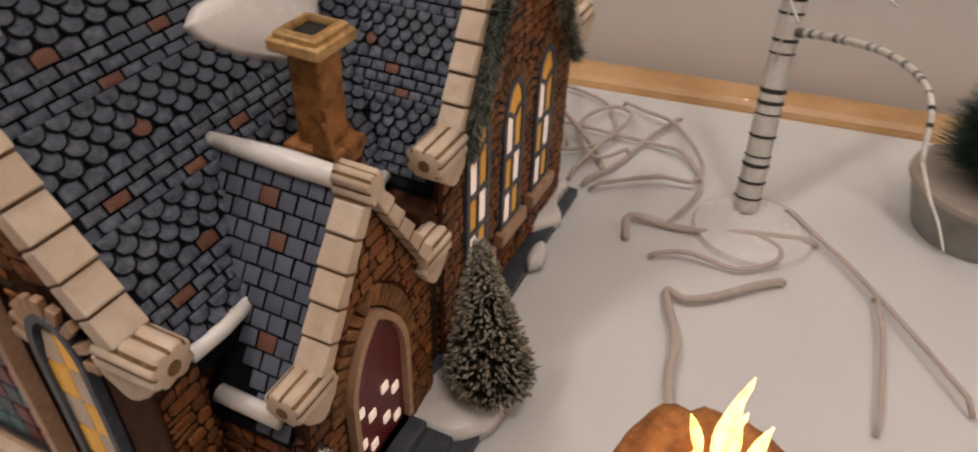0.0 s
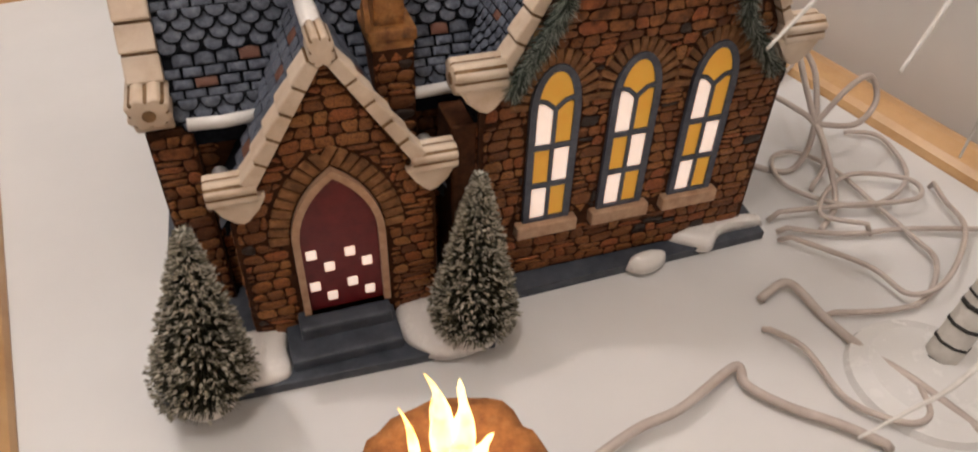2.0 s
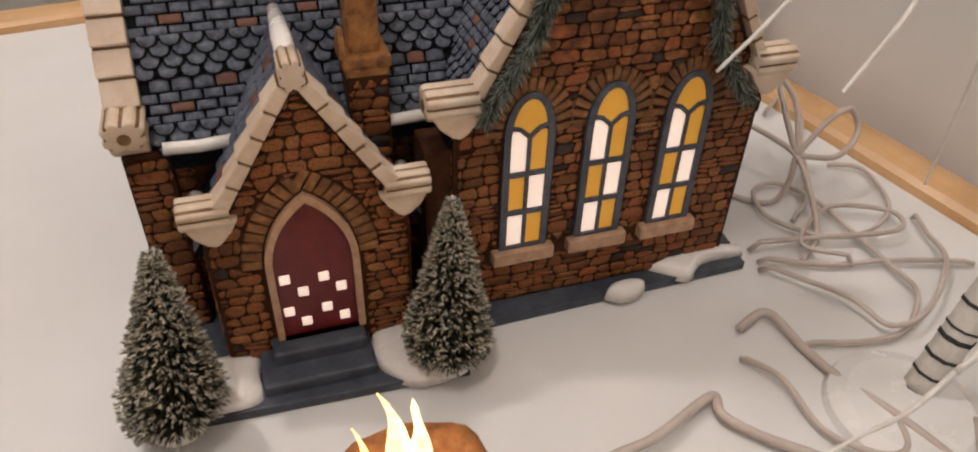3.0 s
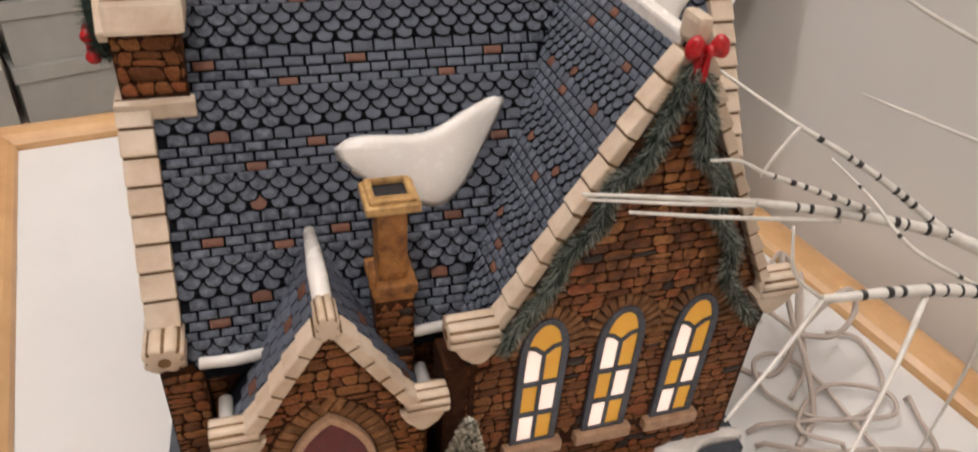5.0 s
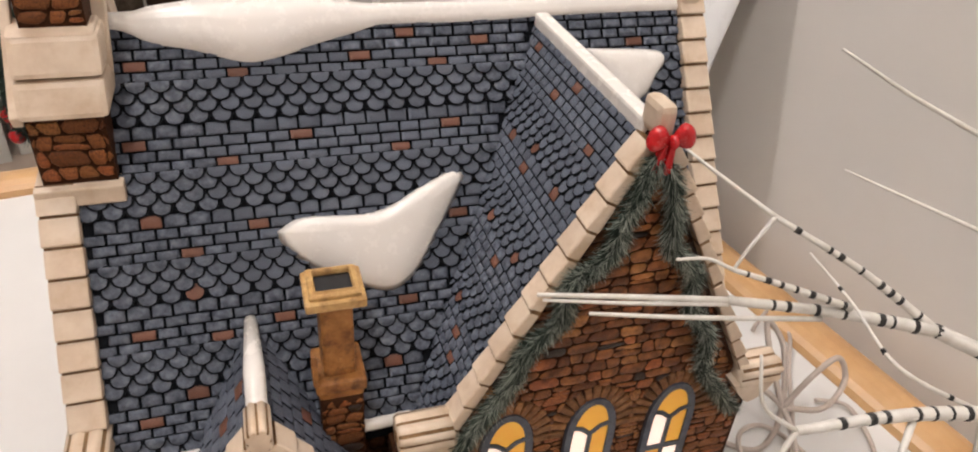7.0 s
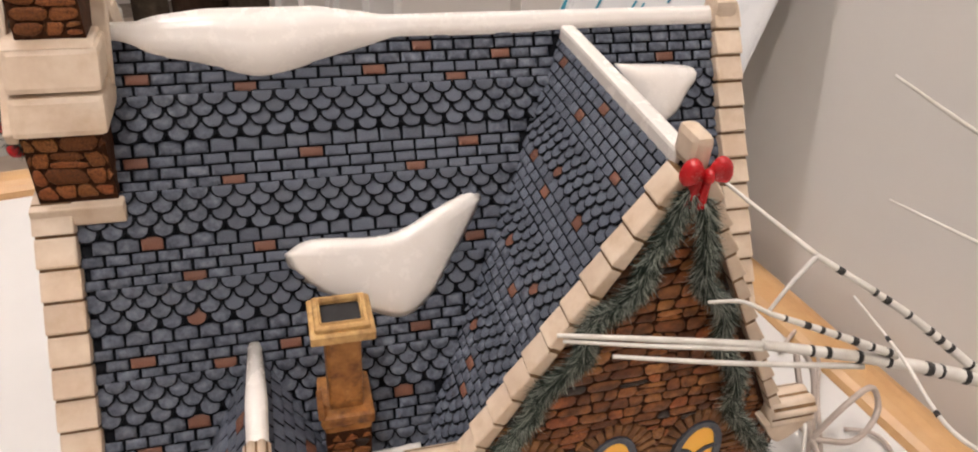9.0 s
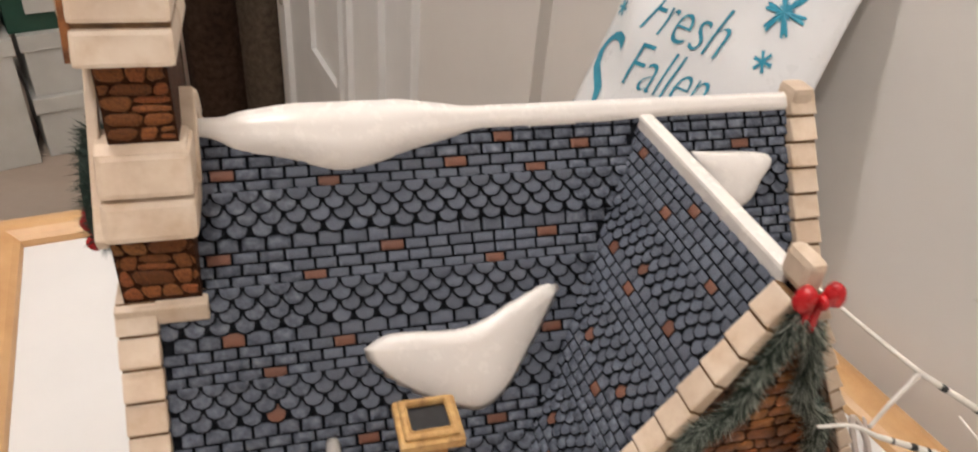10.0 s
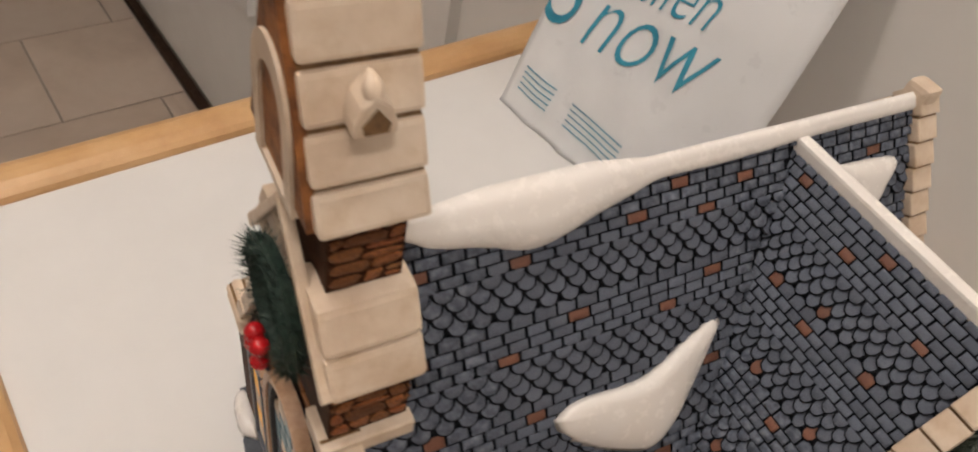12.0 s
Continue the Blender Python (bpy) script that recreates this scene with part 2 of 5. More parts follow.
def box(bm, x0, x1, y0, y1, z0, z1, bev=0.0, m=None):
    vs = [bm.verts.new((x, y, z)) for x in (x0, x1) for y in (y0, y1) for z in (z0, z1)]
    fs = [bm.faces.new([vs[i] for i in q]) for q in ((0, 1, 3, 2), (4, 6, 7, 5), (0, 4, 5, 1), (2, 3, 7, 6), (0, 2, 6, 4), (1, 5, 7, 3))]
    if bev:
        es = list({e for f in fs for e in f.edges})
        got = bmesh.ops.bevel(bm, geom=es, offset=bev, segments=2, affect="EDGES", profile=0.6)
        vs = list({v for f in got["faces"] for v in f.verts} | {v for v in vs if v.is_valid})
    if m is not None:
        bmesh.ops.transform(bm, matrix=m, verts=vs)
    return vs


def prism(bm, outline, axis, a, b, bev=0.0):
    """An outline of 2D points, drawn out along an axis from a to b. The points are the other two axes in order."""
    k = "xyz".index(axis)
    def at(p, w):
        q = list(p)
        q.insert(k, w)
        return q
    lo = [bm.verts.new(at(p, a)) for p in outline]
    hi = [bm.verts.new(at(p, b)) for p in outline]
    n = len(outline)
    fs = [bm.faces.new(lo), bm.faces.new(hi[::-1])]
    fs += [bm.faces.new((lo[i], hi[i], hi[(i + 1) % n], lo[(i + 1) % n])) for i in range(n)]
    if bev:
        bmesh.ops.bevel(bm, geom=list({e for f in fs for e in f.edges}), offset=bev, segments=2, affect="EDGES", profile=0.6)
    return lo + hi


def shell(outer, inner, axis, a, b):
    """A frame between two outlines of equally many points."""
    bm = bmesh.new()
    k = "xyz".index(axis)
    def at(p, w):
        q = list(p)
        q.insert(k, w)
        return bm.verts.new(q)
    rings = [[at(p, w) for p in o] for o, w in ((outer, a), (outer, b), (inner, b), (inner, a))]
    n = len(outer)
    for r in range(4):
        s, t = rings[r], rings[(r + 1) % 4]
        for i in range(n):
            bm.faces.new((s[i], s[(i + 1) % n], t[(i + 1) % n], t[i]))
    return bm


def tube(bm, points, radii, sides=8):
    rings, last = [], None
    pts = [Vector(p) for p in points]
    for i, p in enumerate(pts):
        way = (pts[min(i + 1, len(pts) - 1)] - pts[max(i - 1, 0)]).normalized()
        side = way.orthogonal().normalized() if last is None else (last - last.dot(way) * way).normalized()
        last = side
        up = way.cross(side)
        r = radii[i] if isinstance(radii, (list, tuple)) else radii
        rings.append([bm.verts.new(p + r * (math.cos(a) * side + math.sin(a) * up)) for a in [2 * math.pi * k / sides for k in range(sides)]])
    for s, t in zip(rings, rings[1:]):
        for i in range(sides):
            bm.faces.new((s[i], s[(i + 1) % sides], t[(i + 1) % sides], t[i]))
    bm.faces.new(rings[0][::-1])
    bm.faces.new(rings[-1])


def smooth_path(points, steps=8):
    """A Catmull-Rom line through points."""
    p = [Vector(q) for q in points]
    p = [2 * p[0] - p[1]] + p + [2 * p[-1] - p[-2]]
    out = []
    for i in range(1, len(p) - 2):
        a, b, c, d = p[i - 1 : i + 3]
        for k in range(steps):
            t = k / steps
            out.append(0.5 * (2 * b + (c - a) * t + (2 * a - 5 * b + 4 * c - d) * t * t + (3 * b - a - 3 * c + d) * t ** 3))
    return out + [p[-2]]


def blob(bm, outline, to_world, thick, rings=6, foot=-0.02):
    """A rounded drift: an outline in the plane, domed by thick. to_world maps (a, b, height); foot: the height of its edge."""
    cx = sum(p[0] for p in outline) / len(outline)
    cy = sum(p[1] for p in outline) / len(outline)
    fine = smooth_path([(*p, 0) for p in outline] + [(*outline[0], 0)], 6)[:-1]
    last = None
    for r in range(rings + 1):
        f = r / rings
        h = thick * (1 - (1 - f) ** 2.6) ** 0.6
        s = 1 - 0.94 * f ** 1.25
        if r == 0:
            h = foot
        ring = [bm.verts.new(to_world(cx + (q.x - cx) * s, cy + (q.y - cy) * s, h)) for q in fine]
        if last:
            for i in range(len(ring)):
                bm.faces.new((last[i], last[(i + 1) % len(ring)], ring[(i + 1) % len(ring)], ring[i]))
        else:
            bm.faces.new(ring[::-1])
        last = ring
    bm.faces.new(last)


def arch(cx, z0, zs, half, top, n=8):
    """The outline of a pointed or round arch: (x, z) points from the lower left, clockwise."""
    pts = [(cx - half, z0), (cx - half, zs)]
    for i in range(1, 2 * n):
        t = i / (2 * n)
        a = math.pi * (1 - t)
        pts.append((cx + half * math.cos(a), zs + (top - zs) * math.sin(a) ** 0.85))
    return pts + [(cx + half, zs), (cx + half, z0)]


def inside(outline, x, z):
    hit = False
    for (xa, za), (xb, zb) in zip(outline, outline[1:] + outline[:1]):
        if (za > z) != (zb > z) and x < (xb - xa) * (z - za) / (zb - za) + xa:
            hit = not hit
    return hit


# ---- pieces that share meshes ----
def piece_mesh(name, material, side, outline, depth, jitter=0.0, seed=0, sink=0.0, rim=0.86, skirt=1.0):
    """A bevelled piece of unit size in x and z, proud along -y, with dark sides. sink: how far its upper end lies deeper."""
    rng = random.Random(seed)
    pts = [(x + rng.uniform(-jitter, jitter), z + rng.uniform(-jitter, jitter)) for x, z in outline]
    n = len(pts)
    cx, cz = sum(p[0] for p in pts) / n, sum(p[1] for p in pts) / n
    out = lambda z: 1 - sink * max(0.0, min(1.0, z))
    verts = [(x, 0.0, z) for x, z in pts]
    if skirt > 1.0:
        verts += [(x, -depth * 0.76 * out(z), z) for x, z in pts]
    inner = 2.0 - skirt
    verts += [(cx + (x - cx) * inner, -depth * (0.84 if skirt > 1.0 else 0.5) * out(z), cz + (z - cz) * inner) for x, z in pts]
    verts += [(cx + (x - cx) * rim, -depth * out(z), cz + (z - cz) * (rim - 0.03)) for x, z in pts]
    faces = []
    bands = len(verts) // n - 1
    for k in range(bands):
        for i in range(n):
            j = (i + 1) % n
            faces.append((k * n + i, k * n + j, (k + 1) * n + j, (k + 1) * n + i))
    faces.append(tuple(range(bands * n, (bands + 1) * n)))
    me = bpy.data.meshes.new(name)
    me.from_pydata(verts, [], faces)
    if me.polygons[-1].normal.y > 0:
        me.flip_normals()
    me.materials.append(material)
    me.materials.append(side)
    for p in me.polygons:
        p.material_index = 1 if p.index < (bands - 1) * n else 0
        p.use_smooth = p.index >= (bands - 1) * n
    return me


RECT = [(-0.5, 0.0), (-0.47, 0.0), (0.47, 0.0), (0.5, 0.06), (0.5, 1.0), (-0.5, 1.0), (-0.5, 0.06)]
SCALE = [(-0.5, 1.0), (-0.5, 0.42), (-0.42, 0.2), (-0.25, 0.055), (0.0, 0.0), (0.25, 0.055), (0.42, 0.2), (0.5, 0.42), (0.5, 1.0)]
SCALE_TOP = [(-0.5, 0.62), (-0.5, 0.42), (-0.42, 0.2), (-0.25, 0.055), (0.0, 0.0), (0.25, 0.055), (0.42, 0.2), (0.5, 0.42), (0.5, 0.62)]
TILE_MESHES = {"rect": [piece_mesh("tile", M_SLATE, M_JOINT, RECT, 1.0, 0.03, s, 0.25, 0.70) for s in range(4)],
               "scale": [piece_mesh("tile", M_SLATE, M_JOINT, SCALE, 1.0, 0.02, s, 0.88, 0.66, 1.22) for s in range(4)],
               "scale_top": [piece_mesh("tile", M_SLATE, M_JOINT, SCALE_TOP, 1.0, 0.015, s, 0.2, 0.70, 1.18) for s in range(4)],
               "orange_scale": [piece_mesh("tile", M_ORANGE, M_JOINT, SCALE, 1.0, 0.02, 8, 0.88, 0.66, 1.22)],
               "orange": [piece_mesh("tile", M_ORANGE, M_JOINT, RECT, 1.0, 0.02, 9, 0.25, 0.72)]}


def place_piece(me, name, m, parent):
    ob = new(name, me)
    ob.parent = parent
    s = Matrix.Scale(U, 4)
    ob.matrix_basis = s @ m
    return ob


def join_pieces(name, rows, material, side, parent):
    """Pieces too many to pick apart singly, as one mesh. rows: mesh, matrix."""
    verts, faces, index = [], [], []
    for me, m in rows:
        o = len(verts)
        verts += [tuple((m @ v.co) * U) for v in me.vertices]
        faces += [tuple(o + i for i in p.vertices) for p in me.polygons]
        index += [p.material_index for p in me.polygons]
    me = bpy.data.meshes.new(name)
    me.from_pydata(verts, [], faces)
    me.materials.append(material)
    me.materials.append(side)
    me.polygons.foreach_set("material_index", index)
    me.polygons.foreach_set("use_smooth", [k == 0 for k in index])
    ob = new(name, me)
    ob.parent = parent
    return tagged(ob, kind="stuff")

# ---- the room ----
TURN = 9.0  # the table and the wall stand turned against the church
ROOM = pose(0, 0, 0, 0, 0, TURN)


def turned(ob):
    ob.matrix_basis = ROOM
    return ob


def build_room():
    bm = bmesh.new()
    box(bm, 4.5, 5.6, -26, 8.55, FLOOR_Z, CEIL_Z)
    box(bm, 4.5, 5.6, 8.95, 14.6, FLOOR_Z, CEIL_Z)
    box(bm, 4.75, 5.6, 8.55, 8.95, FLOOR_Z, CEIL_Z)
    box(bm, 4.5, 5.6, 31.4, 52, FLOOR_Z, CEIL_Z)
    box(bm, 4.5, 5.6, 14.6, 31.4, FLOOR_Z + 35.5, CEIL_Z)
    turned(part("wall_east", bm, M_WALL, label="warm white painted wall beside the table", kind="structure"))
    # Unseen walls and ceiling, assumed; they close the room and bounce lamp light.
    for name, b in (("wall_north", (-50, 5.6, 52, 53)), ("wall_south", (-50, 5.6, -27, -26)), ("wall_west", (-51, -50, -27, 53))):
        bm = bmesh.new()
        box(bm, *b, FLOOR_Z, CEIL_Z)
        turned(part(name, bm, M_WALL, label="unseen warm white wall that closes the room", kind="structure"))
    bm = bmesh.new()
    box(bm, -51, 5.6, -27, 53, CEIL_Z, CEIL_Z + 1)
    turned(part("ceiling", bm, M_CEIL, label="unseen white ceiling that closes the room", kind="structure"))
    bm = bmesh.new()
    box(bm, -51, 5.6, -27, 53, FLOOR_Z - 1, FLOOR_Z - 0.06)
    turned(part("floor", bm, M_GROUT, label="grey-brown stone tile floor", kind="structure"))
    bm = bmesh.new()
    for a, b in ((8.95, 14.6), (-26, 8.55)):
        box(bm, 4.28, 4.5, a, b, FLOOR_Z, FLOOR_Z + 1.6, 0.05)
    turned(part("baseboard", bm, M_DOORPAINT, label="white painted baseboard", kind="structure"))


def build_door():
    d = tagged(turned(new("door_1")), "white painted panel door standing in its frame", "door", kind="structure")
    bm = bmesh.new()
    box(bm, 4.55, 5.3, 15.6, 30.4, FLOOR_Z + 0.45, FLOOR_Z + 34.5, 0.05)
    part("door_leaf", bm, M_DOORPAINT, d)
    for lo, hi in ((-9.0, 6.0), (8.5, 19.5)):
        for a, b in ((17.3, 21.0), (21.6, 26.2)):
            outer = [(a, lo), (b, lo), (b, hi), (a, hi)]
            inner = [(a + 0.45, lo + 0.45), (b - 0.45, lo + 0.45), (b - 0.45, hi - 0.45), (a + 0.45, hi - 0.45)]
            lift = 2.6
            outer = [(p, q + lift) for p, q in outer]
            inner = [(p, q + lift) for p, q in inner]
            part("panel_moulding", shell(outer, inner, "x", 4.36, 4.56), M_DOORPAINT, d)
    bm = bmesh.new()
    for a, b in ((14.5, 15.6), (30.4, 31.5)):
        box(bm, 4.3, 5.4, a, b, FLOOR_Z, FLOOR_Z + 35.6, 0.08)
    box(bm, 4.3, 5.4, 15.6, 30.4, FLOOR_Z + 34.5, FLOOR_Z + 35.6, 0.08)
    part("door_frame", bm, M_DOORPAINT, d)
    bm = bmesh.new()
    box(bm, 4.2, 4.34, 30.6, 31.0, -5.9, -3.6, 0.04)
    part("hinge", bm, M_STEEL, d, "dull metal hinge")
    # A dark brown strip runs along the floor under the leaf.
    bm = bmesh.new()
    box(bm, 4.22, 4.56, 15.65, 30.35, FLOOR_Z - 0.06, FLOOR_Z + 0.3, 0.05)
    part("threshold", bm, M_CURTAIN, d, "dark brown strip along the foot of the door")


def build_table():
    t = tagged(turned(new("table")), "white-topped table with a rounded pale beech rim", "table")
    x0, x1, y0, y1 = -3.0, 3.82, -6.4, 6.11
    bm = bmesh.new()
    box(bm, x0 - 0.04, x1 + 0.04, y0 - 0.04, y1 + 0.04, -0.3, 0.0)
    part("tabletop", bm, M_TABLE, t, "white laminate top")
    w, prof = 0.5, []
    for i in range(9):
        a = math.pi * i / 8
        prof.append((w / 2 - w / 2 * math.cos(a), 0.02 + 0.13 * math.sin(a)))
    prof = [(0, -0.34)] + prof + [(w, -0.34)]
    corners = [(x0, y0, -1, -1), (x1, y0, 1, -1), (x1, y1, 1, 1), (x0, y1, -1, 1)]
    for i in range(4):
        a, b = corners[i], corners[(i + 1) % 4]
        bm = bmesh.new()
        rings = [[bm.verts.new((c[0] + c[2] * p, c[1] + c[3] * p, z)) for p, z in prof] for c in (a, b)]
        n = len(prof)
        for k in range(n):
            bm.faces.new((rings[0][k], rings[0][(k + 1) % n], rings[1][(k + 1) % n], rings[1][k]))
        bm.faces.new(rings[0])
        bm.faces.new(rings[1][::-1])
        part("rim", bm, M_OAK, t, "rounded pale beech rim")
    for x in (x0 + 0.2, x1 - 0.2):
        for y in (y0 + 0.2, y1 - 0.2):
            bm = bmesh.new()
            tube(bm, [(x, y, -0.3), (x, y, FLOOR_Z)], [0.35, 0.28], 12)
            part("leg", bm, M_OAK, t)


# Both fixtures are out of view; the second houses only the added fill.
def build_lamp(x, y, z):
    l = thing("ceiling_lamp", "unseen round ceiling lamp, the second added as fill", "lamp", "ceiling lamps")
    bm = bmesh.new()
    tube(bm, [(x, y, CEIL_Z), (x, y, z + 0.9)], [2.6, 2.6], 32)
    part("mount", bm, M_STEEL, l)
    bm = bmesh.new()
    tube(bm, [(x, y, z + 0.9), (x, y, z + 0.35), (x, y, z + 0.3)], [2.4, 2.5, 2.3], 32)
    part("shade", bm, M_LAMPGLOW, l, "glowing frosted glass shade")


def build_far_things():
    """The furniture and boxes on the floor behind the table."""
    c = thing("curtain", "dark brown curtain hanging in deep folds to the floor", "curtain")
    folds = [[(-7.0, 35.3), (-6.5, 34.6), (-5.9, 34.2), (-5.3, 34.5)], [(-5.3, 34.5), (-4.9, 33.7), (-4.0, 33.3), (-3.2, 33.6), (-2.75, 34.2)],
             [(-2.75, 34.2), (-2.2, 33.5), (-1.5, 33.0), (-0.9, 33.3), (-0.6, 34.1)], [(-0.6, 34.1), (0.1, 33.6), (0.7, 33.9), (1.2, 34.9)]]
    for i, pts in enumerate(folds):
        line = smooth_path([(*p, 0) for p in pts], 8)
        bm = bmesh.new()
        grid = []
        for z in [FLOOR_Z + 0.03 + (CEIL_Z - FLOOR_Z) * k / 10 for k in range(11)]:
            f = (z - FLOOR_Z) / (CEIL_Z - FLOOR_Z)
            front = [bm.verts.new((q.x + 0.25 * math.sin(3 * f + i), q.y + 0.5 * f, min(z, CEIL_Z))) for q in line]
            rear = [bm.verts.new((v.co.x, v.co.y + 0.18, v.co.z)) for v in front]
            grid.append(front + rear[::-1])
        n = len(grid[0])
        for lo, hi in zip(grid, grid[1:]):
            for k in range(n):
                bm.faces.new((lo[k], lo[(k + 1) % n], hi[(k + 1) % n], hi[k]))
        bm.faces.new(grid[0])
        bm.faces.new(grid[-1])
        part("curtain_fold", bm, M_CURTAIN if i % 2 else M_CURTAIN_HIGHLIGHT, c, smooth=False)
    # The first two stacked boxes stand in for a low white drawer unit.
    specs = [("carton", M_FAR_BOX, (0.0, 4.4, 0.0, 5, FLOOR_Z, FLOOR_Z + 2.9), "large off-white box standing for a low drawer unit"),
             ("carton", M_FAR_BOX, (0.06, 4.3, 0.1, 5, FLOOR_Z + 2.9, FLOOR_Z + 5.7), "off-white box stacked on another"),
             ("carton", M_GREENBOX, (-0.3, 3.9, 0.3, 5, FLOOR_Z + 5.7, FLOOR_Z + 8.3), "dark green box on top of white boxes"),
             ("carton", M_FAR_BOX, (-7.5, -0.4, -0.4, 5, FLOOR_Z, FLOOR_Z + 5.8), "off-white box with a pale lid"),
             ("carton", M_FAR_BOX, (-7.2, -0.6, -0.2, 5, FLOOR_Z + 5.8, FLOOR_Z + 8.4), "off-white box stacked on another")]
    for name, m, b, label in specs:
        k = tagged(new(name), label, "box", "stacked cartons")
        k.matrix_basis = pose(-11.2 * U, 32.2 * U, 0, 0, 0, 20)
        bm = bmesh.new()
        box(bm, *b, 0.06)
        part("carton_body", bm, m, k)
        bm = bmesh.new()
        box(bm, b[0] - 0.12, b[1] + 0.12, b[2] - 0.12, b[3] + 0.12, b[5] - 0.75, b[5] - 0.02, 0.05)
        part("carton_lid", bm, m, k)
        if m is M_GREENBOX:
            bm = bmesh.new()
            box(bm, b[0] + 0.8, b[0] + 2.6, b[2] - 0.16, b[2] - 0.13, b[4] + 0.8, b[4] + 1.9)
            part("carton_label", bm, M_FAR_BOX, k, "pale paper label")


build_room()
build_door()
build_table()
for spot in LAMPS:
    build_lamp(*spot)
build_far_things()

# ---- the church ----
church = thing("church", "glazed ceramic model church with slate roofs and snow", "model house")
NS, NC = 1.653, 0.79            # nave roof: z = NC + NS * y
RIDGE_Y = 1.54
TS, TX, TZ = 1.90, 0.75, 3.287   # transept roof slope, ridge x and z
PS, PX, PZ = 1.62, -1.09, 1.93  # porch roof slope, ridge x and z
RIDGE_Z = NC + NS * RIDGE_Y


def nave_z(y):
    return NC + NS * y


def slope_frame(kind):
    a = math.atan({"nave": NS, "trans": TS, "porch_l": PS, "porch_r": PS}[kind])
    if kind == "nave":
        z, x = Vector((0, math.cos(a), math.sin(a))), Vector((1, 0, 0))
    elif kind in ("trans", "porch_l"):
        z, x = Vector((math.cos(a), 0, math.sin(a))), Vector((0, -1, 0))
    else:
        z, x = Vector((-math.cos(a), 0, math.sin(a))), Vector((0, 1, 0))
    return x, z.cross(x), z


def on_slope(kind, p, w, h, d, turn=0.0):
    x, y, z = slope_frame(kind)
    m = Matrix((x, y, z)).transposed().to_4x4()
    return Matrix.Translation(p) @ m @ pose(0, 0, 0, 0, turn, 0) @ Matrix.Diagonal((w, d, h, 1))


def build_walls():
    bm = bmesh.new()
    e = 0.42
    prism(bm, [(e, 0.06), (2 * RIDGE_Y - e, 0.06), (2 * RIDGE_Y - e, nave_z(e) - 0.04), (RIDGE_Y, RIDGE_Z - 0.06), (e, nave_z(e) - 0.04)], "x", -1.96, 1.74)
    part("nave_wall", bm, M_MORTAR, church, "dark brown ceramic wall")
    bm = bmesh.new()
    zt = lambda x: TZ - TS * abs(x - TX)
    prism(bm, [(-0.26, 0.05), (1.74, 0.05), (1.74, zt(1.74)), (TX, TZ - 0.02), (-0.26, zt(-0.26))], "y", 0.0, 1.5)
    part("transept_wall", bm, M_MORTAR, church, "brown glazed stonework gable")
    bm = bmesh.new()
    zp = lambda x: PZ - PS * abs(x - PX)
    prism(bm, [(-1.66, 0.05), (-0.55, 0.05), (-0.55, zp(-0.55)), (PX, PZ - 0.03), (-1.66, zp(-1.66))], "y", -0.1, 0.7)
    part("porch_wall", bm, M_MORTAR, church, "brown glazed stonework porch")
    # corner buttress of the entrance front
    bm = bmesh.new()
    box(bm, -2.0, -1.76, 0.32, 0.6, 0.05, 1.36, 0.02)
    part("buttress", bm, M_MORTAR, church)
    bm = bmesh.new()
    box(bm, -2.0, -1.76, 2.6, 2.88, 0.05, 1.36, 0.02)
    part("buttress", bm, M_MORTAR, church)
    bm = bmesh.new()
    box(bm, -0.42, -0.24, 0.02, 0.3, 0.05, 1.3, 0.02)
    part("buttress", bm, M_MORTAR, church)


def roof_slabs():
    """The roof sheets under the tiles."""
    bm = bmesh.new()
    for s in (1, -1):
        f = lambda y: RIDGE_Y + s * (y - RIDGE_Y)
        pts = [(f(0.33), nave_z(0.33)), (RIDGE_Y, RIDGE_Z), (RIDGE_Y, RIDGE_Z - 0.1), (f(0.33), nave_z(0.33) - 0.1)]
        prism(bm, pts, "x", -1.88, 1.7)
    nave = part("nave_roof", bm, M_JOINT, church, "blue-grey slate roof with scattered terracotta tiles")
    bm = bmesh.new()
    for s in (1, -1):
        f = lambda x: TX + s * (x - TX)
        z = lambda x: TZ + TS * (x - TX)
        pts = [(f(-0.28), z(-0.28)), (f(TX), TZ), (f(TX), TZ - 0.1), (f(-0.28), z(-0.28) - 0.1)]
        prism(bm, pts, "y", 0.03, 1.46)
    trans = part("transept_roof", bm, M_JOINT, church, "blue-grey slate roof with scattered terracotta tiles")
    bm = bmesh.new()
    for s in (1, -1):
        f = lambda x: PX + s * (x - PX)
        z = lambda x: PZ + PS * (x - PX)
        pts = [(f(-1.70), z(-1.70)), (PX, PZ), (PX, PZ - 0.08), (f(-1.70), z(-1.70) - 0.08)]
        prism(bm, pts, "y", -0.04, 0.70)
    porch = part("porch_roof", bm, M_JOINT, church, "blue-grey slate porch roof")
    return nave, trans, porch


ORANGE_NAVE = [(-1.45, 3), (-1.03, 4), (-0.67, 10), (-1.5, 10), (-1.15, 12), (-1.5, 17), (-0.97, 18), (-1.32, 20), (-0.95, 27), (-1.35, 24), (-1.65, 27),
               (-1.24, 28), (-1.37, 33), (-0.19, 12), (-0.34, 3), (0.07, 4), (0.17, 10), (-0.11, 1), (0.33, 2), (0.14, 19), (-0.26, 27), (-0.33, 33), (1.37, 3), (-1.69, 35)]
